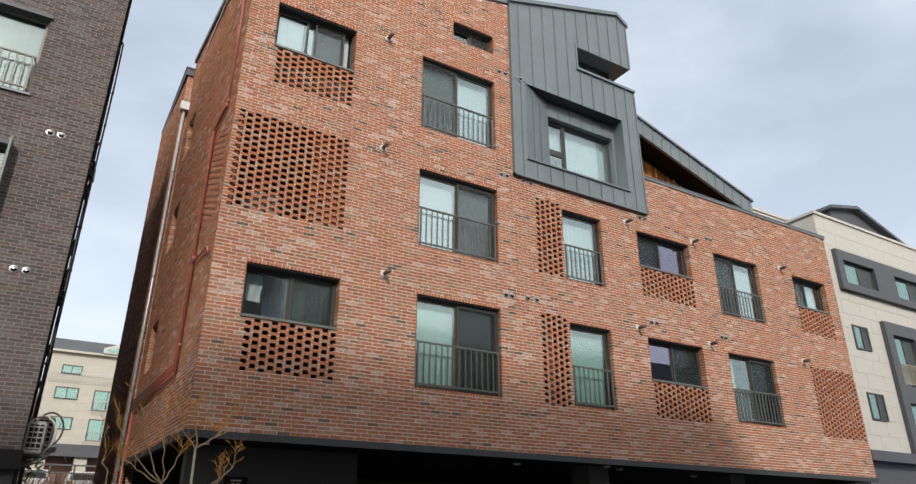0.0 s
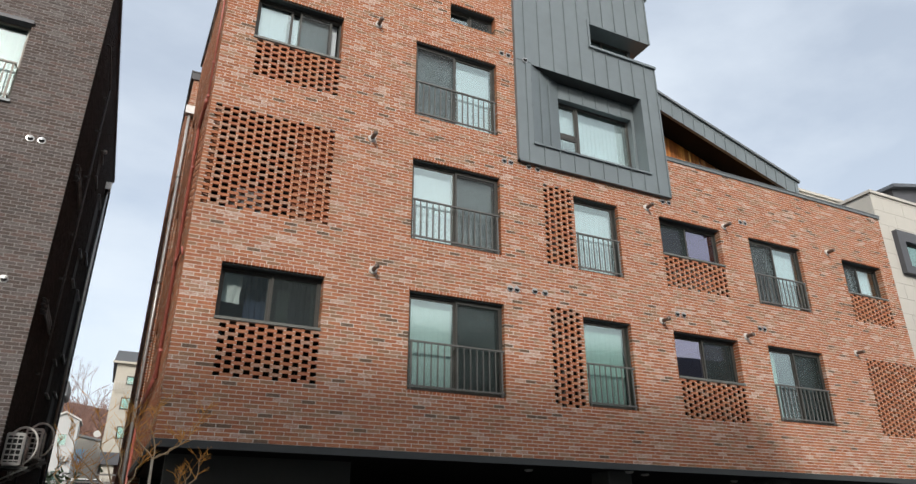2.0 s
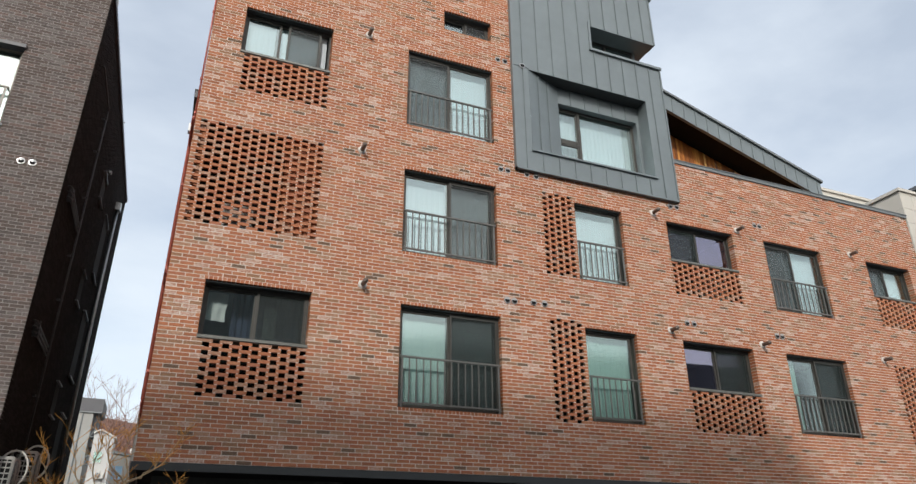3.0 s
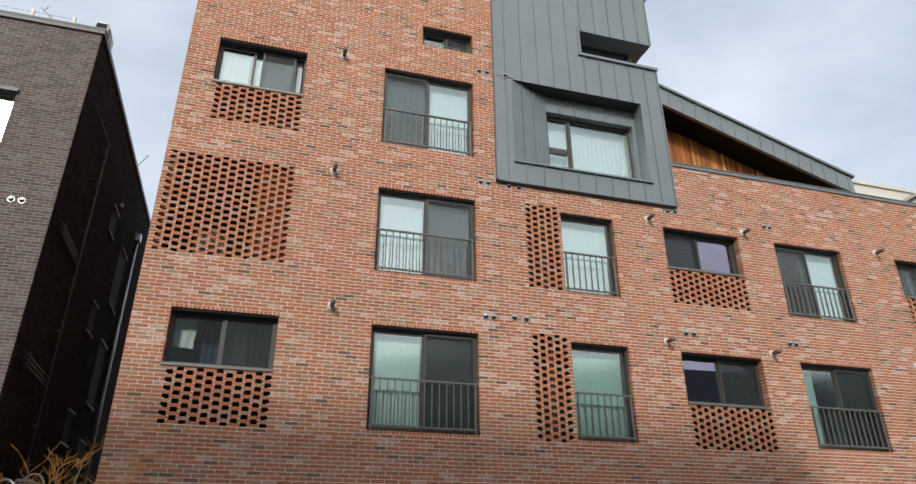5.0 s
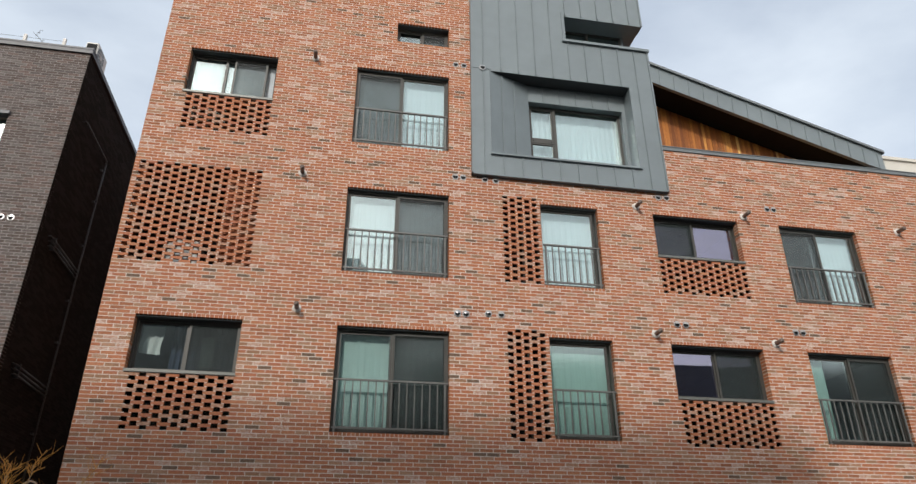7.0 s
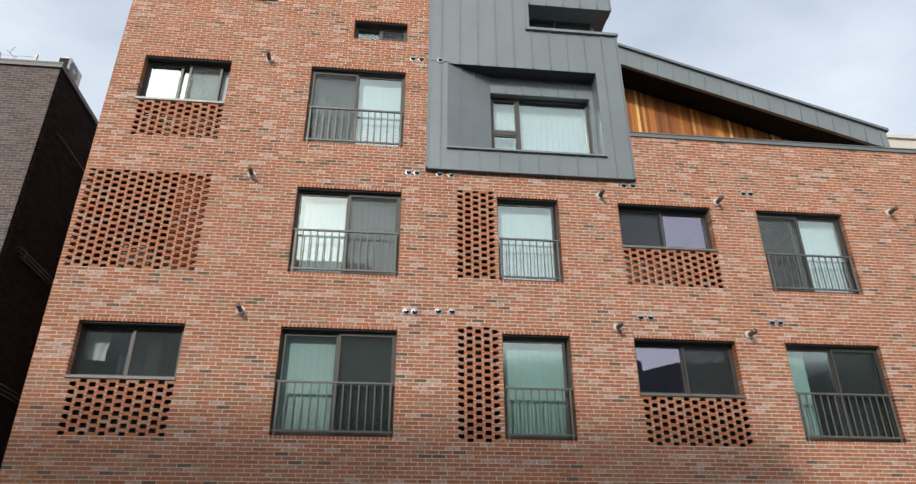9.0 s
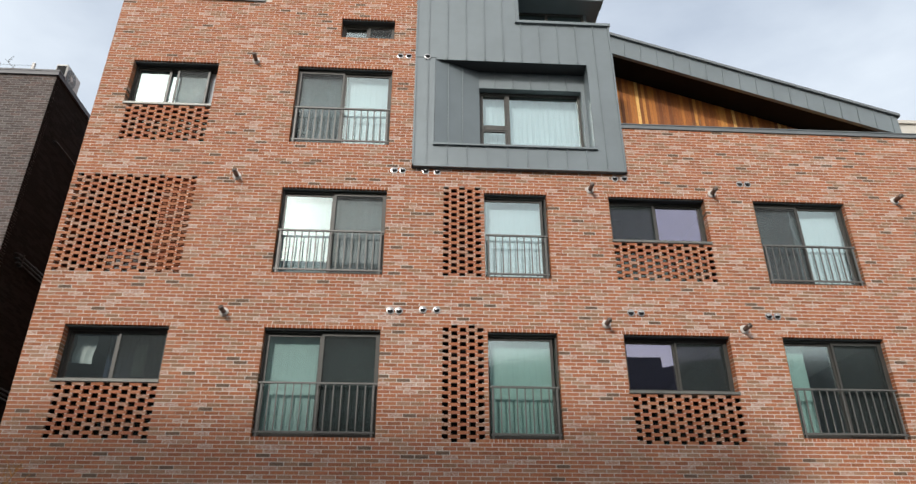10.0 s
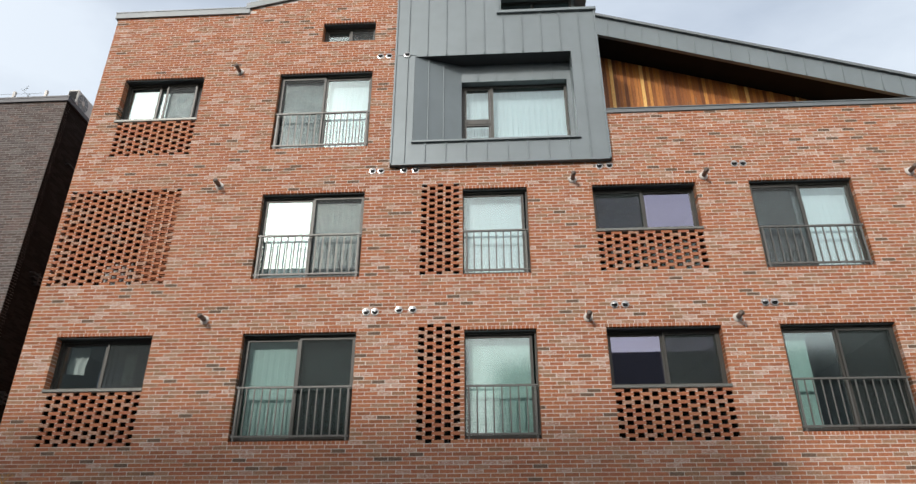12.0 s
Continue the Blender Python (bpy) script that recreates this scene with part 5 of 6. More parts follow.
solid("riser", lambda bm: tube(bm, [(DX + 0.1, 16.05, 11.4), (DX + 0.1, 16.05, 0.0)], 0.02, 10), M_PIPE, gp, smooth=True)
solid("top_branch", lambda bm: tube(bm, [(DX - 0.02, 14.4, 11.44), (DX + 0.07, 14.4, 11.44), (DX + 0.08, 14.46, 11.44), (DX + 0.1, 16.0, 11.4), (DX + 0.1, 16.05, 11.34)], 0.018, 8), M_PIPE, gp, smooth=True)
for z in (8.42, 5.65):
    for k in range(3):
        solid("branch", lambda bm: tube(bm, [(DX - 0.02, 14.3 + 0.06 * k, z - 0.09 * k), (DX + 0.06, 14.3 + 0.06 * k, z - 0.09 * k), (DX + 0.07, 14.36 + 0.06 * k, z - 0.09 * k), (DX + 0.07, 16.03, z - 0.04 - 0.09 * k)], 0.018, 8), M_PIPE, gp, smooth=True)
    block("bracket", (DX - 0.01, DX + 0.1, 14.5, 14.53, z - 0.24, z + 0.05), M_PIPE, gp)
for z in (3.2, 4.6, 6.6, 7.6, 9.0, 10.2, 11.1):
    solid("clamp", lambda bm: (tube(bm, [(DX + 0.1, 16.05, z), (DX + 0.1, 16.05, z + 0.05)], 0.03, 10), box(bm, DX - 0.01, DX + 0.06, 16.03, 16.07, z + 0.01, z + 0.05)), M_PIPE, gp)
fl = thing("side_vent", (DX, 18.98, 11.24), "small pale round vent on the shaded side wall", "wall vent")
solid("hood", lambda bm: tube(bm, [(DX - 0.01, 18.98, 11.24), (DX + 0.07, 18.98, 11.24), (DX + 0.09, 18.98, 11.24)], [0.06, 0.06, 0.03], 14), M_STEEL, fl, smooth=False)
aerial = thing("bent_aerial", (-1.5, 23.5, 12.75), "thin bent aerial at the back of the dark roof", "antenna")
solid("mast", lambda bm: tube(bm, [(-1.5, 23.5, 12.75), (-1.5, 23.5, 15.0), (-1.16, 23.5, 15.6)], 0.016, 6), M_CAP, aerial)
solid("element", lambda bm: [tube(bm, [(-1.4 + 0.1 * k, 23.42, 15.15 + 0.18 * k), (-1.42 + 0.1 * k, 23.58, 15.24 + 0.18 * k)], 0.01, 5) for k in range(3)], M_CAP, aerial)


def air_conditioner(x0, y0, z0, turn, label, bracket=True):
    """Outdoor unit 0.8 wide, 0.32 deep, 0.6 high; its fan side looks along -y before the turn."""
    t = thing("air_conditioner", (0, 0, 0), label, "air conditioner")
    bm = bmesh.new()
    box(bm, -0.4, 0.4, -0.16, 0.16, 0, 0.6)
    bmesh.ops.bevel(bm, geom=list(bm.edges), offset=0.02, segments=2, affect="EDGES")
    part("casing", bm, M_WHITE, t)
    solid("fan_ring", lambda bm: tube(bm, [(-0.1, -0.155, 0.3), (-0.1, -0.175, 0.3), (-0.1, -0.175, 0.3)], [0.26, 0.26, 0.23], 24), M_CAP, t)
    hub = solid("fan_hub", lambda bm: tube(bm, [(-0.1, -0.17, 0.3), (-0.1, -0.185, 0.3)], 0.07, 16), M_WHITE, t)
    for a in [k * math.tau / 10 for k in range(10)]:
        solid("guard_bar", lambda bm: bar(bm, (-0.1 + 0.05 * math.cos(a), -0.18, 0.3 + 0.05 * math.sin(a)), (-0.1 + 0.23 * math.cos(a), -0.18, 0.3 + 0.23 * math.sin(a)), 0.012, 0.008), M_WHITE, hub)
    solid("coil", lambda bm: (box(bm, -0.404, -0.397, -0.13, 0.13, 0.06, 0.54), ), M_BLACK, t)
    for k in range(5 if bracket else 0):
        solid("grille_bar", lambda bm: box(bm, -0.412, -0.4, -0.14, 0.14, 0.08 + 0.1 * k, 0.105 + 0.1 * k), M_WHITE, t)
    for k in range(4 if bracket else 0):
        solid("grille_bar", lambda bm: box(bm, -0.412, -0.4, -0.135 + 0.085 * k, -0.12 + 0.085 * k, 0.06, 0.54), M_WHITE, t)
    if bracket:
        for x in (-0.3, 0.3):
            solid("bracket", lambda bm: (bar(bm, (x, -0.3, -0.02), (x, 0.3, -0.02), 0.04, 0.04), bar(bm, (x, -0.28, -0.02), (x, 0.3, -0.35), 0.03, 0.03), bar(bm, (x, 0.3, -0.4), (x, 0.3, 0.6), 0.04, 0.04)), M_SILL, t)
        solid("hose", lambda bm: tube(bm, [(-0.1 + 0.02 * k, -0.08 - 0.27 * math.cos(radians(-70 + 20 * k)), 0.4 + 0.36 * math.sin(radians(-70 + 20 * k))) for k in range(12)] + [(0.16, 0.3, 0.45), (0.16, 0.33, 0.2)], 0.021, 8), M_COLLAR, t, smooth=True)
    t.matrix_basis = pose(x0, y0, z0, 0, 0, turn) @ Matrix.Scale(0.88, 4)
    return t


# assumed appliance, standing in for an unidentified white object
washer = thing("washing_machine", (2.45, 12.85, zc(60) - 0.045), "white appliance assumed behind the large pierced screen", "washing machine")
wz = zc(60) - 0.045
block("body", (2.15, 2.75, 12.58, 13.12, wz, wz + 0.85), M_WHITE, washer, bevel=0.02)
solid("door", lambda bm: tube(bm, [(2.45, 12.585, wz + 0.42), (2.45, 12.555, wz + 0.42), (2.45, 12.55, wz + 0.42)], [0.21, 0.2, 0.15], 24), M_CAP, washer, "grey round door")
block("control_panel", (2.19, 2.71, 12.565, 12.582, wz + 0.7, wz + 0.81), M_COLLAR, washer)
air_conditioner(DX + 0.15, 14.5, 2.74, 90, "off-white outdoor air conditioner on a wall bracket")
air_conditioner(DX + 0.29, 15.7, 2.98, 90, "off-white outdoor air conditioner on a bracket, farther back")
air_conditioner(DX - 0.18, 14.5, 13.06, 90, "grey-white outdoor air conditioner on the dark house's roof edge", False)
dp = thing("downpipe_dark", (DX, 22.0, 0), "stainless downpipe with a hopper on the dark side wall", "downpipe")
solid("pipe", lambda bm: tube(bm, [(DX + 0.07, 22.0, 11.5), (DX + 0.07, 22.0, 0)], 0.045, 12), M_STEEL, dp, smooth=True)
block("hopper", (DX - 0.005, DX + 0.16, 21.88, 22.12, 11.5, 11.75), M_STEEL, dp)
posts = thing("roof_wire_posts", (-3, DY, 13.07), "short pale posts with a thin wire on a roof edge", "wire posts")
for x in (-1.35, -2.2, -2.95, -3.7):
    block("post", (x - 0.03, x + 0.03, DY + 0.02, DY + 0.08, 13.05, 13.33), M_COLLAR, posts)
solid("wire", lambda bm: tube(bm, [(-3.7, DY + 0.05, 13.27), (-1.35, DY + 0.05, 13.26)], 0.004, 5), M_CAP, posts)
ant = thing("antenna", (-1.7, DY + 0.06, 13.07), "thin bent wire aerial with curled ends on the roof edge", "antenna")
solid("mast", lambda bm: tube(bm, [(-1.70, DY + 0.06, 13.06), (-1.85, DY + 0.06, 13.22), (-2.08, DY + 0.06, 13.44)], 0.006, 6), M_CAP, ant)
for x, z in ((-1.84, 13.22), (-1.99, 13.42), (-1.95, 13.5)):
    solid("element", lambda bm: tube(bm, [(x + 0.055 * math.cos(k * 0.9) * (1 - 0.1 * k), DY + 0.06 + 0.012 * k, z + 0.045 * math.sin(k * 1.3)) for k in range(6)], 0.005, 5), M_CAP, ant)

# ---- the pale stone-clad house on the right ----
WX, WYF = 24.2, 14.0
pale = thing("pale_stone_house", (WX, WYF, 0), "pale stone-clad house with dark grey window surrounds", "house")


def clad_house(parent, x0, x1, yf, yb, z0, z1, mat, tile_w, tile_h, openings, side_of=None):
    """Front wall of stone panels laid over a dark joint bed; a panel is left out where an opening is."""
    block("wall", (x0, x1, yf + 0.012, yb, z0, z1), M_JOINT, parent)
    shared = {}
    z, row = z0, 0
    while z < z1 - 0.01:
        x = x0
        zt = min(z + tile_h, z1)
        while x < x1 - 0.01:
            xt = min(x + tile_w * (0.5 if x == x0 and row % 2 else 1), x1)
            key = (round(xt - x, 3), round(zt - z, 3))
            if key not in shared:
                bm = bmesh.new()
                box(bm, 0.005, key[0] - 0.005, 0, 0.02, 0.005, key[1] - 0.005)
                bmesh.ops.recalc_face_normals(bm, faces=bm.faces)
                shared[key] = bpy.data.meshes.new("stone_panel")
                bm.to_mesh(shared[key])
                bm.free()
                shared[key].materials.append(mat)
            o = new("stone_panel", shared[key])
            o.parent = parent
            o.location = Vector((x, yf, z)) - BASES[parent]
            x = xt
        z, row = zt, row + 1


clad_house(pale, WX, 36.0, WYF, 24.0, 4.2, 13.25, M_PALE, 1.15, 0.56, [])
bm = bmesh.new()
for k in range(16):
    for j in range(8):
        box(bm, WX - 0.012, WX + 0.004, WYF + 0.004 + 1.2 * j, WYF + 1.196 + 1.2 * j, 4.2 + 0.56 * k, 4.752 + 0.56 * k)
tagged(part("side_cladding", bm, M_PALE, pale), kind="stuff")
block("coping", (WX - 0.06, 36.0, WYF - 0.06, WYF + 0.3, 13.25, 13.36), M_PALE, pale)
block("coping_side", (WX - 0.06, WX + 0.25, WYF + 0.3, 24.0, 13.25, 13.36), M_PALE, pale)
block("ground_storey", (WX + 0.1, 36.0, WYF + 0.1, 23.0, 0.0, 3.9), M_GREY, pale)
block("ground_band", (WX - 0.1, 36.0, WYF - 0.25, WYF + 0.3, 3.85, 4.2), M_GREY, pale, "dark grey band over the ground floor")


def pale_window(x0, x1, z0, z1, deep, rail=False):
    w = solid("window", lambda bm: frame_bars(bm, x0, x1, z0, z1, WYF - 0.03 - deep, WYF + 0.03, 0.06), M_FRAME, pale)
    block("reveal", (x0 + 0.02, x1 - 0.02, WYF - 0.006 - deep * 0.2, WYF - 0.003 - deep * 0.2, z0 + 0.02, z1 - 0.02), M_BLIND, w, "dark teal blind")
    m = (x0 + x1) / 2
    block("pane", (x0 + 0.06, m, WYF - 0.02 - deep * 0.5, WYF - 0.014 - deep * 0.5, z0 + 0.06, z1 - 0.06), M_TEAL, w)
    block("pane", (m + 0.04, x1 - 0.06, WYF - 0.028 - deep * 0.5, WYF - 0.022 - deep * 0.5, z0 + 0.06, z1 - 0.06), M_NET, w)
    block("mullion", (m, m + 0.05, WYF - 0.04 - deep, WYF - 0.01, z0 + 0.06, z1 - 0.06), M_FRAME, w)
    if rail:
        guard_rail(x0 + 0.02, x1 - 0.02, z0 + 0.03, z0 + 0.85, WYF - 0.16 - deep, "bronze guard rail on the pale house", M_BARK, 0.11, 0.02, 0.3)


def surround(x0, x1, z0, z1, holes_in):
    us = sorted({x0, x1} | {h[i] for h in holes_in for i in (0, 1)})
    zs = sorted({z0, z1} | {h[i] for h in holes_in for i in (2, 3)})
    bm = bmesh.new()
    sheet(bm, us, zs, lambda u, z: not any(a < u < b and c < z < d for a, b, c, d in holes_in), lambda u, d, z: (u, WYF - 0.18 + 0.178 * d, z))
    part("surround", bm, M_GREY, pale, "dark grey projecting window surround", normals=False)


surround(24.88, 34.0, 10.2, 11.85, [(25.25, 27.4, 10.5, 11.45), (28.85, 31.2, 10.5, 11.45)])
surround(27.15, 29.7, 4.22, 9.25, [(27.6, 29.2, 6.75, 8.75), (27.6, 29.2, 4.4, 6.1)])
pale_window(25.25, 27.4, 10.5, 11.45, 0.0)
pale_window(28.85, 31.2, 10.5, 11.45, 0.0)
pale_window(27.6, 29.2, 6.75, 8.75, 0.0, True)
pale_window(27.6, 29.2, 4.4, 6.1, 0.0, True)
pale_window(25.1, 26.1, 7.9, 8.83, 0.02)
pale_window(25.07, 26.1, 5.3, 6.28, 0.02)
solid("gable", lambda bm: prism(bm, [(30.3, 13.3), (37.5, 13.3), (37.5, 14.85), (32.4, 16.45), (30.3, 16.0)], 16.6, 22.0), M_GREY, pale, "dark grey metal gable")
solid("gable_roof", lambda bm: (prism(bm, [(30.0, 15.95), (32.4, 16.46), (32.4, 16.62), (30.0, 16.11)], 16.3, 22.2), prism(bm, [(32.402, 16.46), (37.9, 14.73), (37.9, 14.89), (32.402, 16.62)], 16.3, 22.2)), M_SLATE, pale)
block("setback_storey", (23.9, 29.9, 18.0, 23.9, 13.2, 15.6), M_PALE, pale, "pale set-back top storey")
block("setback_coping", (23.8, 29.95, 17.92, 23.95, 15.6, 15.72), M_PALE, pale)
canopy = block("blue_awning", (24.0, 27.0, 12.0, 13.7, 2.9, 3.0), M_BLUE)
tagged(canopy, "blue sheet awning beside the pale house", "awning")
for x in (24.2, 26.8):
    block("post", (x - 0.03, x + 0.03, 12.1, 12.16, 0, 2.9), M_RAIL, canopy)

# ---- far houses, hill and trees beyond the gap ----
far = thing("pale_apartment_house", (2, 62, 0), "distant pale apartment house with teal windows", "house")
FYF = 62.0
clad_house(far, -0.45, 15.0, FYF, 72.0, 7.8, 14.85, M_PALE_FAR, 2.4, 0.62, [])
block("ground_storey", (0.4, 15.0, FYF + 1.5, 72.0, 2.0, 6.9), M_WOODLAND, far)
block("band", (-0.4, 15.0, FYF - 0.1, 72.0, 6.9, 7.8), M_GREY, far)
for x in (-0.2, 2.6, 6.5):
    block("column", (x, x + 0.9, FYF + 0.2, FYF + 1.1, 0, 6.9), M_PALE_FAR, far)
solid("roof", lambda bm: prism(bm, [(-0.75, 14.85), (15.2, 14.85), (15.2, 15.75), (-0.55, 15.75)], FYF - 0.2, 71.0), M_SLATE, far)
block("eaves_board", (-0.8, 15.2, FYF - 0.35, FYF - 0.21, 14.72, 14.88), M_PALE_FAR, far)
for x in (0.75, 2.66):
    solid("roof_vent", lambda bm: (tube(bm, [(x, FYF + 0.1, 15.1), (x, FYF + 0.1, 15.55)], 0.11, 10), tube(bm, [(x, FYF + 0.1, 15.56), (x, FYF + 0.1, 15.76)], [0.2, 0.14], 10)), M_WHITE, far)
solid("dormer", lambda bm: prism(bm, [(3.05, 14.9), (5.4, 14.9), (5.4, 15.3), (4.2, 15.78), (3.05, 15.3)], FYF - 0.5, FYF + 3), M_WHITE, far)
solid("dormer_glass", lambda bm: prism(bm, [(3.3, 14.98), (5.15, 14.98), (5.15, 15.22), (4.2, 15.5), (3.3, 15.22)], FYF - 0.52, FYF - 0.505), M_TEAL, far)
for x0, x1, z0, z1 in ((0.42, 1.86, 13.05, 13.77), (0.28, 1.92, 11.11, 12.04), (0.4, 1.92, 8.84, 9.79), (3.02, 5.0, 10.42, 12.0), (3.03, 5.05, 8.12, 9.77)):
    w = solid("window", lambda bm: frame_bars(bm, x0, x1, z0, z1, FYF - 0.05, FYF + 0.02, 0.08), M_FRAME, far)
    m = (x0 + x1) / 2
    block("blind", (x0 + 0.05, x1 - 0.05, FYF - 0.012, FYF - 0.006, z0 + 0.05, z1 - 0.05), M_CURTAIN_GREEN, w)
    for a, b in ((x0 + 0.08, m - 0.03), (m + 0.03, x1 - 0.08)):
        block("pane", (a, b, FYF - 0.03, FYF - 0.02, z0 + 0.08, z1 - 0.08), M_TEAL, w)
    block("mullion", (m - 0.03, m + 0.03, FYF - 0.045, FYF, z0 + 0.08, z1 - 0.08), M_FRAME, w)
    if z0 < 13 and x0 > 3:
        guard_rail(x0 - 0.2, x1 + 0.1, z0 - 0.08, z0 + 0.7, FYF - 0.5, "white balcony rail on the distant house", M_WHITE, 0.3, 0.04, 0.6)
guard_rail(-0.4, 6.0, 12.55, 13.25, FYF - 0.4, "white balcony rail across the distant house", M_WHITE, 0.22, 0.03, 0.5)

for ob in [far] + [o for o in bpy.data.objects if o.name.startswith("guard_rail") and o.location.y > 60]:
    ob.location = Vector((-0.6, 0.12, 1.49)) + 1.3 * (ob.location - Vector((-0.6, 0.12, 1.49)))       # far down the lane, at full size
    ob.scale = (1.3, 1.3, 1.3)

house = thing("white_gabled_house", (-3, 70, 0), "pale gabled house far down the lane", "house")
solid("wall", lambda bm: prism(bm, [(-3.95, 0), (-2.3, 0), (-2.3, 11.15), (-3.45, 11.72), (-3.95, 11.46)], 70, 73), M_PLASTER, house)
solid("roof", lambda bm: (prism(bm, [(-3.45, 11.74), (-2.15, 11.1), (-2.15, 11.25), (-3.45, 11.9)], 69.8, 73.2), prism(bm, [(-4.0, 11.45), (-3.452, 11.74), (-3.452, 11.9), (-4.0, 11.6)], 69.8, 73.2)), M_WHITE, house, "thin white verge")
for z in (6.0, 9.0):
    w = solid("window", lambda bm: frame_bars(bm, -3.75, -3.0, z, z + 1.0, 69.93, 70.0, 0.06), M_WHITE, house)
    block("pane", (-3.69, -3.06, 69.96, 69.99, z + 0.06, z + 0.94), M_TEAL, w)
for z in (4.4, 7.7):
    u = copy_thing(bpy.data.objects["air_conditioner"], pose(-2.95, 69.75, z))
    tagged(u, "small outdoor air conditioner on the far gabled house")
small = thing("cream_house", (-2, 85, 0), "cream flat-roofed house with a blue window, far off", "house")
block("wall", (-3.6, -0.4, 85, 95, 0, 11.3), M_PALE, small)
solid("roof", lambda bm: prism(bm, [(-3.7, 11.75), (-0.3, 11.15), (-0.3, 11.35), (-3.7, 12.0)], 84.7, 95.2), M_CAP, small)
solid("gable", lambda bm: prism(bm, [(-3.6, 11.3), (-0.6, 11.3), (-3.6, 11.73)], 85, 95), M_PALE, small)
for z in (5.6, 8.9):
    w = solid("window", lambda bm: frame_bars(bm, -2.9, -1.8, z, z + 1.5, 84.93, 85.0, 0.08), M_WHITE, small)
    block("pane", (-2.82, -1.88, 84.95, 84.97, z + 0.08, z + 1.42), M_BLUE_PANE, w, "pale blue pane")
solid("pillar", lambda bm: (box(bm, -1.45, -1.25, 84.8, 84.99, 0, 11.2), box(bm, -0.8, -0.65, 84.8, 84.99, 0, 11.1)), M_WHITE, small)
dish = thing("satellite_dish", (-1.1, 85.4, 11.5), "round white satellite dish on a far roof", "satellite dish")
solid("bowl", lambda bm: tube(bm, [(-1.1, 85.2, 11.95), (-1.1, 85.1, 11.97), (-1.1, 85.05, 11.98)], [0.2, 0.36, 0.38], 16), M_WHITE, dish)
solid("mast", lambda bm: tube(bm, [(-1.1, 85.35, 11.3), (-1.1, 85.2, 11.95)], 0.04, 8), M_CAP, dish)
slab = thing("grey_flat_house", (-9, 74, 0), "tall grey house with a dark roof band by the lane", "house")
block("wall", (-13.5, -4.72, 74.0, 78.5, 0, 13.93), M_SLAB, slab)
block("side_panel", (-4.72, -4.36, 74.6, 78.3, 10.9, 13.93), M_GREY, slab, "dark metal side panel")
solid("roof", lambda bm: prism(bm, [(-13.6, 13.93), (-4.16, 13.93), (-4.02, 14.1), (-4.02, 15.2), (-13.6, 15.4)], 73.9, 78.6), M_GREY, slab, "dark grey metal roof band")
block("eaves_trim", (-13.6, -4.0, 73.84, 73.896, 13.88, 13.99), M_CAP, slab)
for z in (4.5, 7.2, 9.2, 11.7):
    cage = solid("wall_cage", lambda bm: (frame_bars(bm, -4.71, -4.2, z, z + 0.85, 74.0, 74.05, 0.06), frame_bars(bm, -4.71, -4.2, z, z + 0.85, 74.75, 74.8, 0.06), box(bm, -4.71, -4.2, 74.052, 74.748, z, z + 0.04)), M_CAP, slab, "grey metal bracket cage")
    solid("cage_brace", lambda bm: (bar(bm, (-4.66, 74.02, z + 0.05), (-4.25, 74.02, z + 0.8), 0.05, 0.05), bar(bm, (-4.66, 74.78, z + 0.05), (-4.25, 74.78, z + 0.8), 0.05, 0.05)), M_CAP, cage)
for x in (-6.3, -5.6):
    solid("pipe", lambda bm: tube(bm, [(x, 73.93, 0), (x, 73.93, 13.8)], 0.05, 8), M_CAP, slab)

hill = bmesh.new()
cols, rows_ = 60, 14
grid = [[hill.verts.new((-160 + 400 * i / cols, 105 + 8 * j, -1 + 30 * math.sin(min(1, j / 9) * math.pi / 2) * (0.75 + 0.25 * math.sin(i * 0.31 + 1.0)) + 1.2 * noise.noise((i * 0.7, j * 0.7, 3)))) for i in range(cols + 1)] for j in range(rows_)]
for a, b in zip(grid, grid[1:]):
    for i in range(cols):
        hill.faces.new((a[i], a[i + 1], b[i + 1], b[i]))
ob = part("hill", hill, M_HILL, smooth=True)
tagged(ob, "wooded winter hillside beyond the houses", "hill", kind="structure")


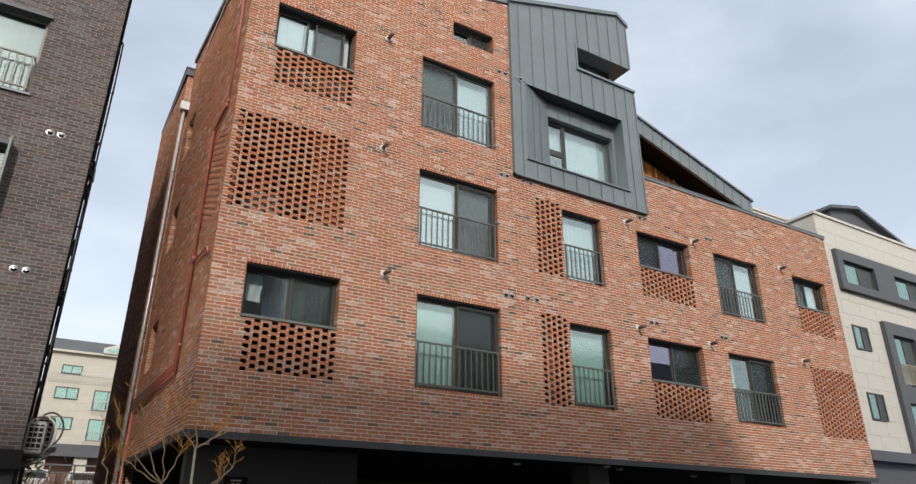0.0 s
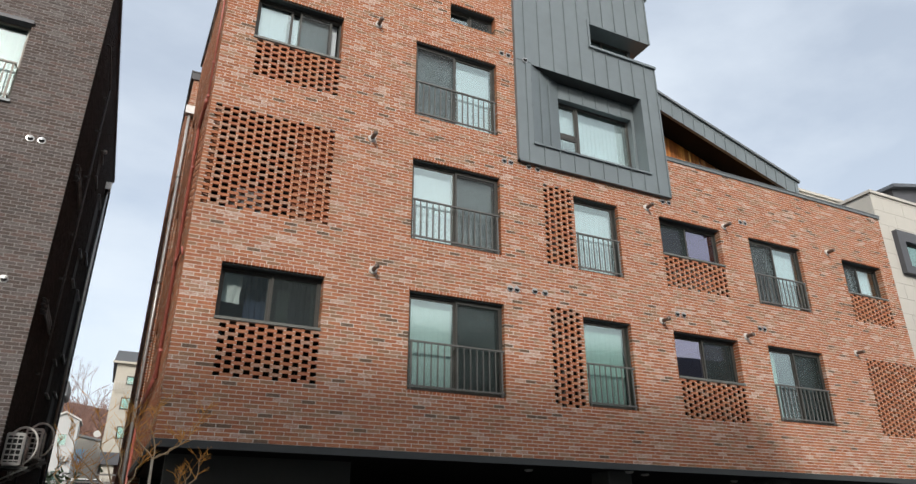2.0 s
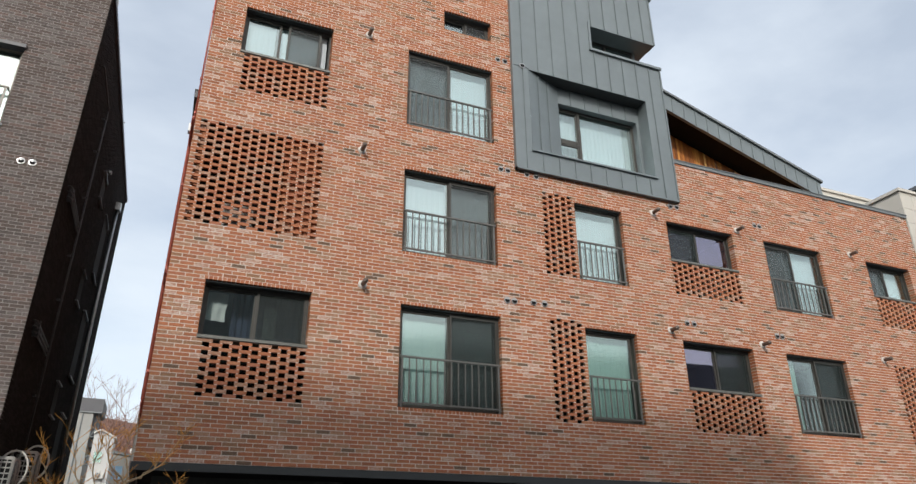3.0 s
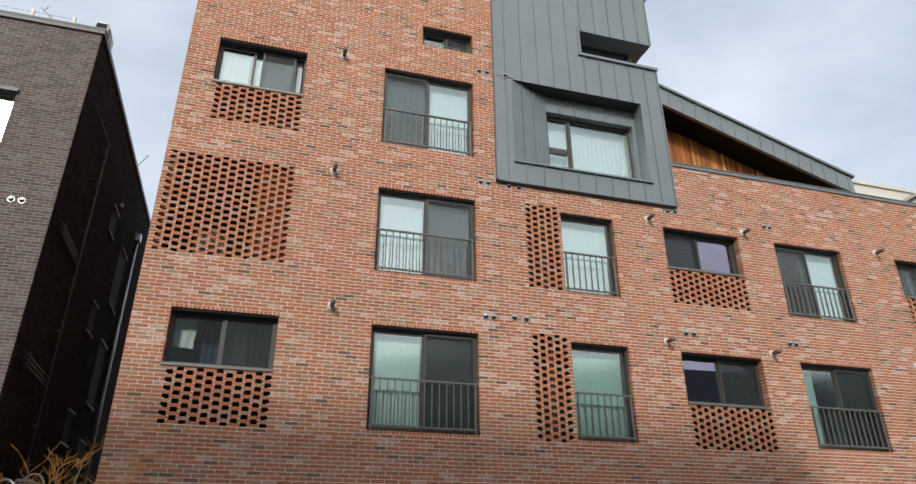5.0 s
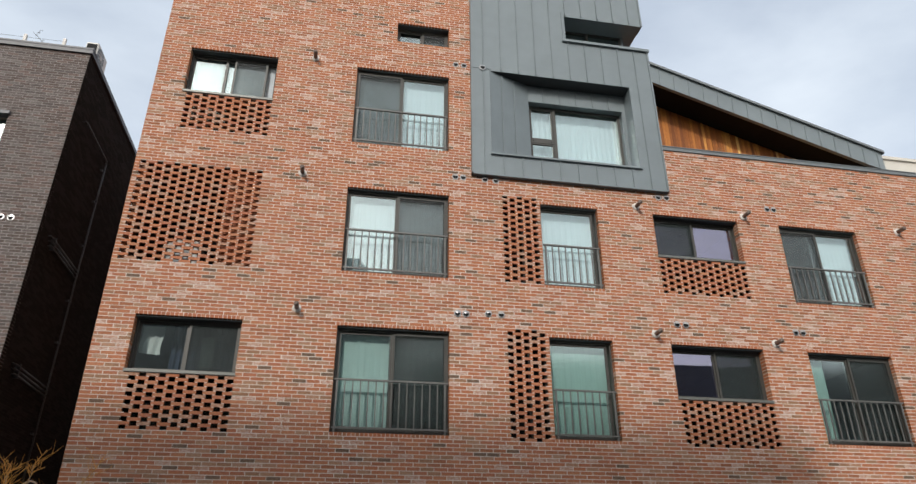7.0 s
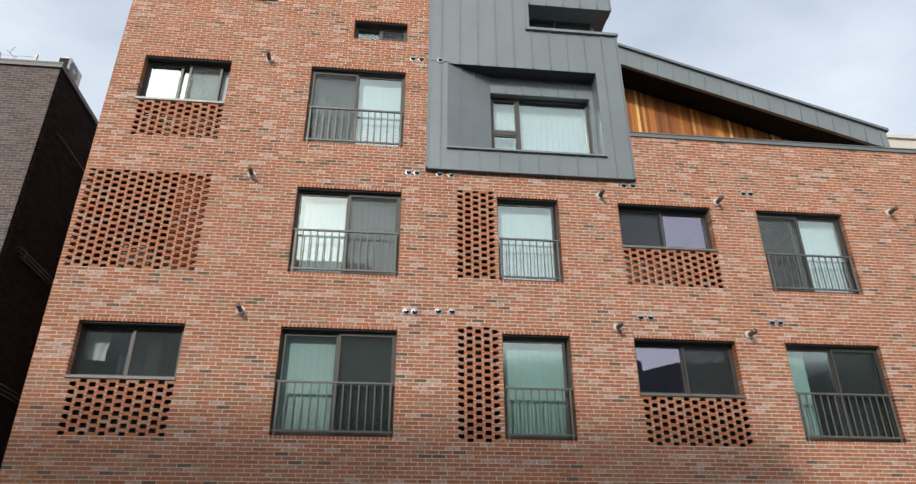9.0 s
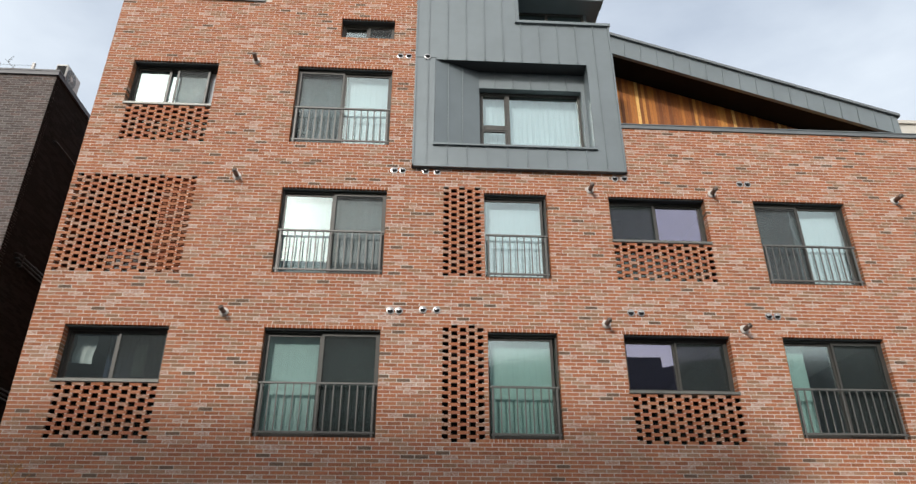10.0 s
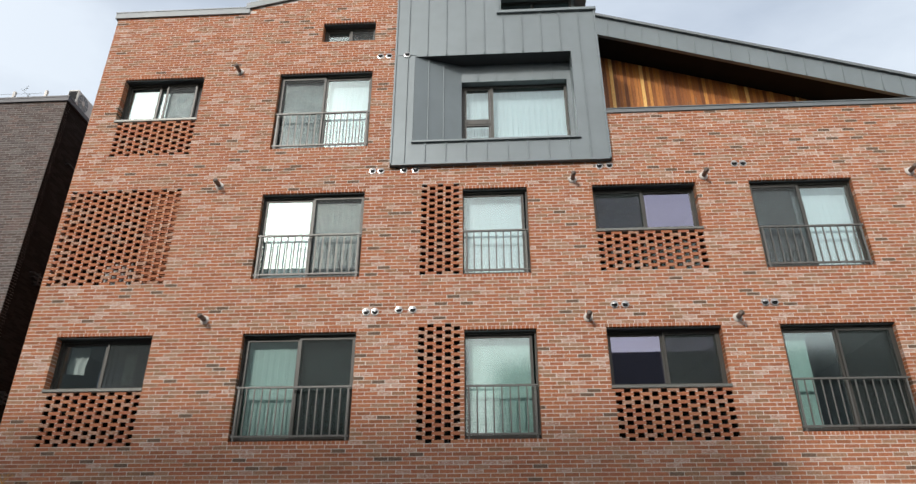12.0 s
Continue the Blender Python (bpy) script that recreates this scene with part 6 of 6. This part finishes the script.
def bare_tree(name, base, height, seed, label, twig, depth=4, spread=0.5, bark=M_BARK, limbs=4, thick=0.03, lean=(0, 0), twigs=5, wander=0.16):
    """A leafless tree: tapered trunk and limbs, forking to fine twigs."""
    r = random.Random(seed)
    t = thing(name, base, label, "tree")
    wood, fine = bmesh.new(), bmesh.new()

    def grow(p, way, length, radius, level):
        pts, q, w = [p], p, way
        steps = 4 if level < depth else 3
        for s in range(steps):
            w = (w + Vector((r.uniform(-1, 1), r.uniform(-1, 1), r.uniform(-0.25, 0.6))) * wander).normalized()
            q = q + w * (length / steps)
            pts.append(q)
        end = radius * (0.72 if level < depth else 0.4)
        radii = [radius + (end - radius) * k / steps for k in range(steps + 1)]
        tube(wood if level < depth - 1 else fine, pts, radii, 7 if level < 2 else (5 if level < depth else 4), caps=False)
        if level >= depth:
            return
        kids = limbs if level == 0 else r.choice((2, 3, 3))
        if level == depth - 1:
            kids = twigs
        for k in range(kids):
            s = r.uniform(0.45, 1.0) if k else 1.0
            at = pts[min(steps, max(1, round(s * steps)))]
            turn = r.uniform(0, math.tau)
            out = Vector((math.cos(turn), math.sin(turn), 0.15))
            go = (w + out * spread * r.uniform(0.6, 1.3)).normalized()
            grow(at, go, length * (r.uniform(0.55, 0.8) if level < depth - 1 else r.uniform(0.3, 0.7)), end * r.uniform(0.7, 0.95), level + 1)
    grow(Vector(base), Vector((lean[0], lean[1], 1)).normalized(), height * 0.4, thick, 0)
    part("trunk", wood, bark, t, smooth=True)
    part("crown", fine, twig, t, "fine bare twigs", smooth=True)
    return t




def young_tree(base, stem, limbs, seed, label, twigs=26, size=0.18):
    """A pruned leafless young tree: crooked grey limbs that end in clusters of short ochre twigs. stem: height of the fork; limbs: (dx, dy, dz) of each tip from the fork."""
    r = random.Random(seed)
    t = thing("bare_shrub", base, label, "young tree", "young trees before the wall")
    fork = Vector(base) + Vector((0.0, 0.0, stem))
    bm = bmesh.new()
    tube(bm, [Vector(base), Vector(base).lerp(fork, 0.5) + Vector((0.03, 0, 0)), fork], [0.028, 0.022, 0.017], 8)
    part("trunk", bm, M_BARK, t, smooth=True)

    def sprig(fine, p, way, length, radius, level):
        pts, w = [p], way
        for k in range(3):
            w = (w + Vector((r.uniform(-1, 1), r.uniform(-1, 1), r.uniform(-0.3, 0.8))) * 0.13).normalized()
            pts.append(pts[-1] + w * length / 3)
        tube(fine, pts, [radius, radius * 0.85, radius * 0.7, radius * 0.4], 5, caps=False)
        if level:
            for k in range(r.choice((2, 2, 3))):
                turn = r.uniform(0, math.tau)
                out = Vector((math.cos(turn), 0.7 * math.sin(turn), r.uniform(-0.1, 0.4)))
                sprig(fine, pts[r.choice((1, 2, 2, 3))], (w + out * 0.9).normalized(), length * r.uniform(0.45, 0.8), radius * 0.72, level - 1)

    for tip in limbs:
        tip = Vector(tip)
        limb, fine = bmesh.new(), bmesh.new()
        steps = 7
        bow = Vector((tip.x, tip.y, 0.0)) * 0.35
        pts = []
        for k in range(steps + 1):
            s = k / steps
            pts.append(fork + tip * s + bow * math.sin(s * math.pi) * 0.6 + (Vector((r.uniform(-1, 1), r.uniform(-1, 1), r.uniform(-0.6, 0.6))) * 0.036 if 0 < k else Vector()))
        tube(limb, pts, [0.0115 - 0.0065 * k / steps for k in range(steps + 1)], 7, caps=False)
        part("limb", limb, M_LIMB, t, smooth=True)
        for k in range(int(0.85 * twigs)):
            s = 1.0 - 0.62 * r.random() ** 1.6
            at = s * steps
            p = pts[int(at)].lerp(pts[min(steps, int(at) + 1)], at - int(at))
            turn = r.uniform(0, math.tau)
            way = (tip.normalized() * 0.25 + Vector((math.cos(turn), 0.7 * math.sin(turn), r.uniform(0.1, 1.3)))).normalized()
            sprig(fine, p, way, 1.25 * size * r.uniform(0.3, 1.35), 0.0048, 1)
        tagged(part("crown", fine, M_TWIG, t, smooth=True), "short ochre twigs", kind="stuff")
    return t


young_tree((1.13, 11.15, 0), 2.15, ((-0.76, -0.1, 0.92), (-0.42, 0.1, 1.08), (-0.08, -0.1, 1.1), (0.2, 0.1, 0.62), (-0.6, 0.2, 0.45)), 21, "leafless young tree with ochre twigs beside the wall's corner", 17)
young_tree((1.46, 10.85, 0), 2.62, ((-0.08, 0.1, 0.72), (-0.3, -0.1, 0.55), (0.62, 0.6, 0.78), (0.36, 0.1, 0.35)), 22, "taller leafless young tree with knotted ochre twigs", 16)
young_tree((1.72, 10.9, 0), 2.05, ((0.28, 0.1, 0.45), (0.42, 0.2, 0.66), (0.12, -0.1, 0.42)), 23, "low leafless young tree with ochre twigs", 11, 0.14)
young_tree((0.42, 11.1, 0), 2.05, ((-0.12, 0.1, 0.85), (0.2, 0.1, 0.5)), 24, "slim leafless young tree at the mouth of the gap", 10)
for k, (x, y, h) in enumerate(((-4.6, 118, 25), (-9, 122, 22), (-0.5, 125, 20))):
    bare_tree("tall_bare_tree", (x, y, 0), h, 50 + k, "tall bare tree on the far hillside", M_WOODLAND, 6, 0.6, bark=M_WOODLAND, limbs=4, thick=0.2, twigs=7)

# hillside wood: many thin leafless trees, too many to count
bm = bmesh.new()
r = random.Random(9)
for k in range(900):
    x, j = r.uniform(-26, 10), r.uniform(0, 7)
    y = 105 + 8 * j
    z = 30 * math.sin(min(1, j / 9) * math.pi / 2) * 0.8 - 3
    h = r.uniform(6, 9)
    tube(bm, [(x, y, z), (x + r.uniform(-0.5, 0.5), y, z + h)], [0.1, 0.02], 4, caps=False)
    for i in range(9):
        s = r.uniform(0.35, 0.95)
        a = r.uniform(0, math.tau)
        tube(bm, [(x, y, z + h * s), (x + 1.8 * math.cos(a), y + 1.8 * math.sin(a), z + h * s + 1.5)], [0.05, 0.015], 3, caps=False)
ob = part("hillside_wood", bm, M_WOODLAND, normals=False)
tagged(ob, "brown leafless wood on the far hill", "woodland", kind="stuff")
ever = thing("pine_shrub", (-0.3, 30, 0), "small evergreen shrub down the lane", "shrub")
bm = bmesh.new()
r = random.Random(3)
for k in range(260):
    p = Vector((-0.9 + r.gauss(0, 0.5), 30 + r.gauss(0, 0.5), r.uniform(1.6, 3.9)))
    w = Vector((r.uniform(-1, 1), r.uniform(-1, 1), r.uniform(-0.2, 1))).normalized() * 0.3
    s = w.orthogonal().normalized() * 0.06
    bm.faces.new([bm.verts.new(c) for c in (p - s, p + s, p + w)])
part("crown", bm, M_LEAF, ever, normals=False)
solid("trunk", lambda bm: tube(bm, [(-0.9, 30, 0), (-0.9, 30, 2.6)], [0.08, 0.04], 7), M_BARK, ever)
fence = thing("white_fence", (1, 34, 0), "low white railing at the lane's end", "fence")
for z in (3.78, 4.09):
    block("rail", (-1.5, 5, 34, 34.05, z, z + 0.06), M_WHITE, fence)
for k in range(8):
    block("post", (-1.5 + 0.9 * k, -1.44 + 0.9 * k, 34, 34.05, 3.1, 4.15), M_WHITE, fence)


def parked_car(x, y, z, paint, label):
    """A small hatchback seen from behind, 1.7 wide, 3.9 long."""
    t = thing("parked_car", (x, y, z), label, "car", "cars on the raised lot")
    side_view = [(0.0, 0.3), (3.9, 0.3), (3.9, 0.75), (3.0, 0.92), (2.35, 1.42), (0.45, 1.46), (0.05, 0.95)]

    def shell(bm):
        left = [bm.verts.new((x - 0.84 + (0.1 if c > 1.2 else 0.0), y + a, z + c)) for a, c in side_view]
        right = [bm.verts.new((x + 0.84 - (0.1 if c > 1.2 else 0.0), y + a, z + c)) for a, c in side_view]
        bm.faces.new(left)
        bm.faces.new(right[::-1])
        for i in range(len(left)):
            k = (i + 1) % len(left)
            bm.faces.new((left[k], left[i], right[i], right[k]))
    solid("body", shell, paint, t)
    solid("rear_window", lambda bm: bm.faces.new([bm.verts.new(p) for p in ((x - 0.68, y + 0.06, z + 1.0), (x + 0.68, y + 0.06, z + 1.0), (x + 0.62, y + 0.36, z + 1.4), (x - 0.62, y + 0.36, z + 1.4))]), M_BLACK, t)
    for dx in (-0.7, 0.7):
        block("tail_light", (x + dx - 0.1, x + dx + 0.1, y - 0.012, y + 0.05, z + 0.72, z + 0.92), M_RED_PIPE, t)
        for dy in (0.75, 3.15):
            wheel = solid("wheel", lambda bm: tube(bm, [(x + 1.14 * dx - 0.09, y + dy, z + 0.3), (x + 1.14 * dx + 0.09, y + dy, z + 0.3)], 0.3, 16), M_BLACK, t)
            solid("rim", lambda bm: tube(bm, [(x + 1.14 * dx - 0.1, y + dy, z + 0.3), (x + 1.14 * dx + 0.1, y + dy, z + 0.3)], 0.18, 12), M_PALE_STEEL, wheel)
    block("bumper", (x - 0.86, x + 0.86, y - 0.06, y + 0.1, z + 0.32, z + 0.5), M_GREY, t)


parked_car(-0.15, 43.5, 3.16, M_WHITE, "white hatchback parked behind the low railing")
parked_car(2.35, 44.0, 3.16, M_WHITE, "white hatchback parked farther along the railing")
bank = bmesh.new()
profile = [(30.5, 0.0), (31.5, 2.2), (33.0, 3.0), (34.5, 3.12), (58.0, 3.2), (58.0, 0.0)]
for i in range(24):
    x0, x1 = -3.0 + 0.5 * i, -2.5 + 0.5 * i
    for (ya, za), (yb, zb) in zip(profile, profile[1:]):
        bank.faces.new([bank.verts.new((x, y, z + (0.14 * noise.noise((x * 1.3, y, 1)) if 0 < z < 3.1 else 0))) for x, y, z in ((x0, ya, za), (x1, ya, za), (x1, yb, zb), (x0, yb, zb))])
bmesh.ops.remove_doubles(bank, verts=bank.verts, dist=1e-4)
tagged(part("bank", bank, M_HILL), "raised earth bank with dead brush behind the gap", "bank", kind="structure")
brush = bmesh.new()
r = random.Random(12)
for k in range(900):
    p = Vector((r.uniform(-2.5, 6.0), r.uniform(31.2, 33.8), r.uniform(2.7, 3.2)))
    tube(brush, [p, p + Vector((r.uniform(-0.3, 0.3), r.uniform(-0.3, 0.2), r.uniform(0.2, 0.8)))], [0.014, 0.005], 3, caps=False)
tagged(part("dead_brush", brush, M_DRY, normals=False), "tangled dead brush on the bank", "brush", kind="stuff")

# ---- houses behind the camera, seen only in the panes and by their shade ----
low = thing("facing_house_low", (22, -13, 0), "grey gabled house across the street", "house")
solid("wall", lambda bm: prism(bm, [(9.9, 0), (44, 0), (44, 13.8), (24, 13.3), (21.9, 12.75), (21.85, 13.36), (15, 13.3), (9.9, 12.6)], -25, -13), M_FACING, low)
near_house = thing("facing_house_near", (-4, FACING_Y, 0), "grey tall house facing the brick house", "house")
solid("wall", lambda bm: prism(bm, [(-18, 0), (SHADE_X + 2.1, 0), (SHADE_X + 2.1, SHADE_Z - 2.4), (SHADE_X, SHADE_Z), (-18, SHADE_Z)], FACING_Y - 9.0, FACING_Y), M_FACING, near_house)
for k in range(6):
    for z in (2.0, 5.0):
        w = solid("window", lambda bm: frame_bars(bm, -15.0 + 4.1 * k, -13.2 + 4.1 * k, z, z + 1.4, FACING_Y, FACING_Y + 0.05, 0.08), M_FRAME, near_house)
        block("pane", (-14.92 + 4.1 * k, -13.28 + 4.1 * k, FACING_Y + 0.01, FACING_Y + 0.02, z + 0.08, z + 1.32), M_TEAL, w)
for k in range(9):
    for z in (2.0, 4.9, 7.8):
        w = solid("window", lambda bm: frame_bars(bm, 11.5 + 3.1 * k, 13.1 + 3.1 * k, z, z + 1.4, -13.0, -12.95, 0.08), M_FRAME, low)
        block("pane", (11.58 + 3.1 * k, 13.02 + 3.1 * k, -12.99, -12.98, z + 0.08, z + 1.32), M_TEAL, w)
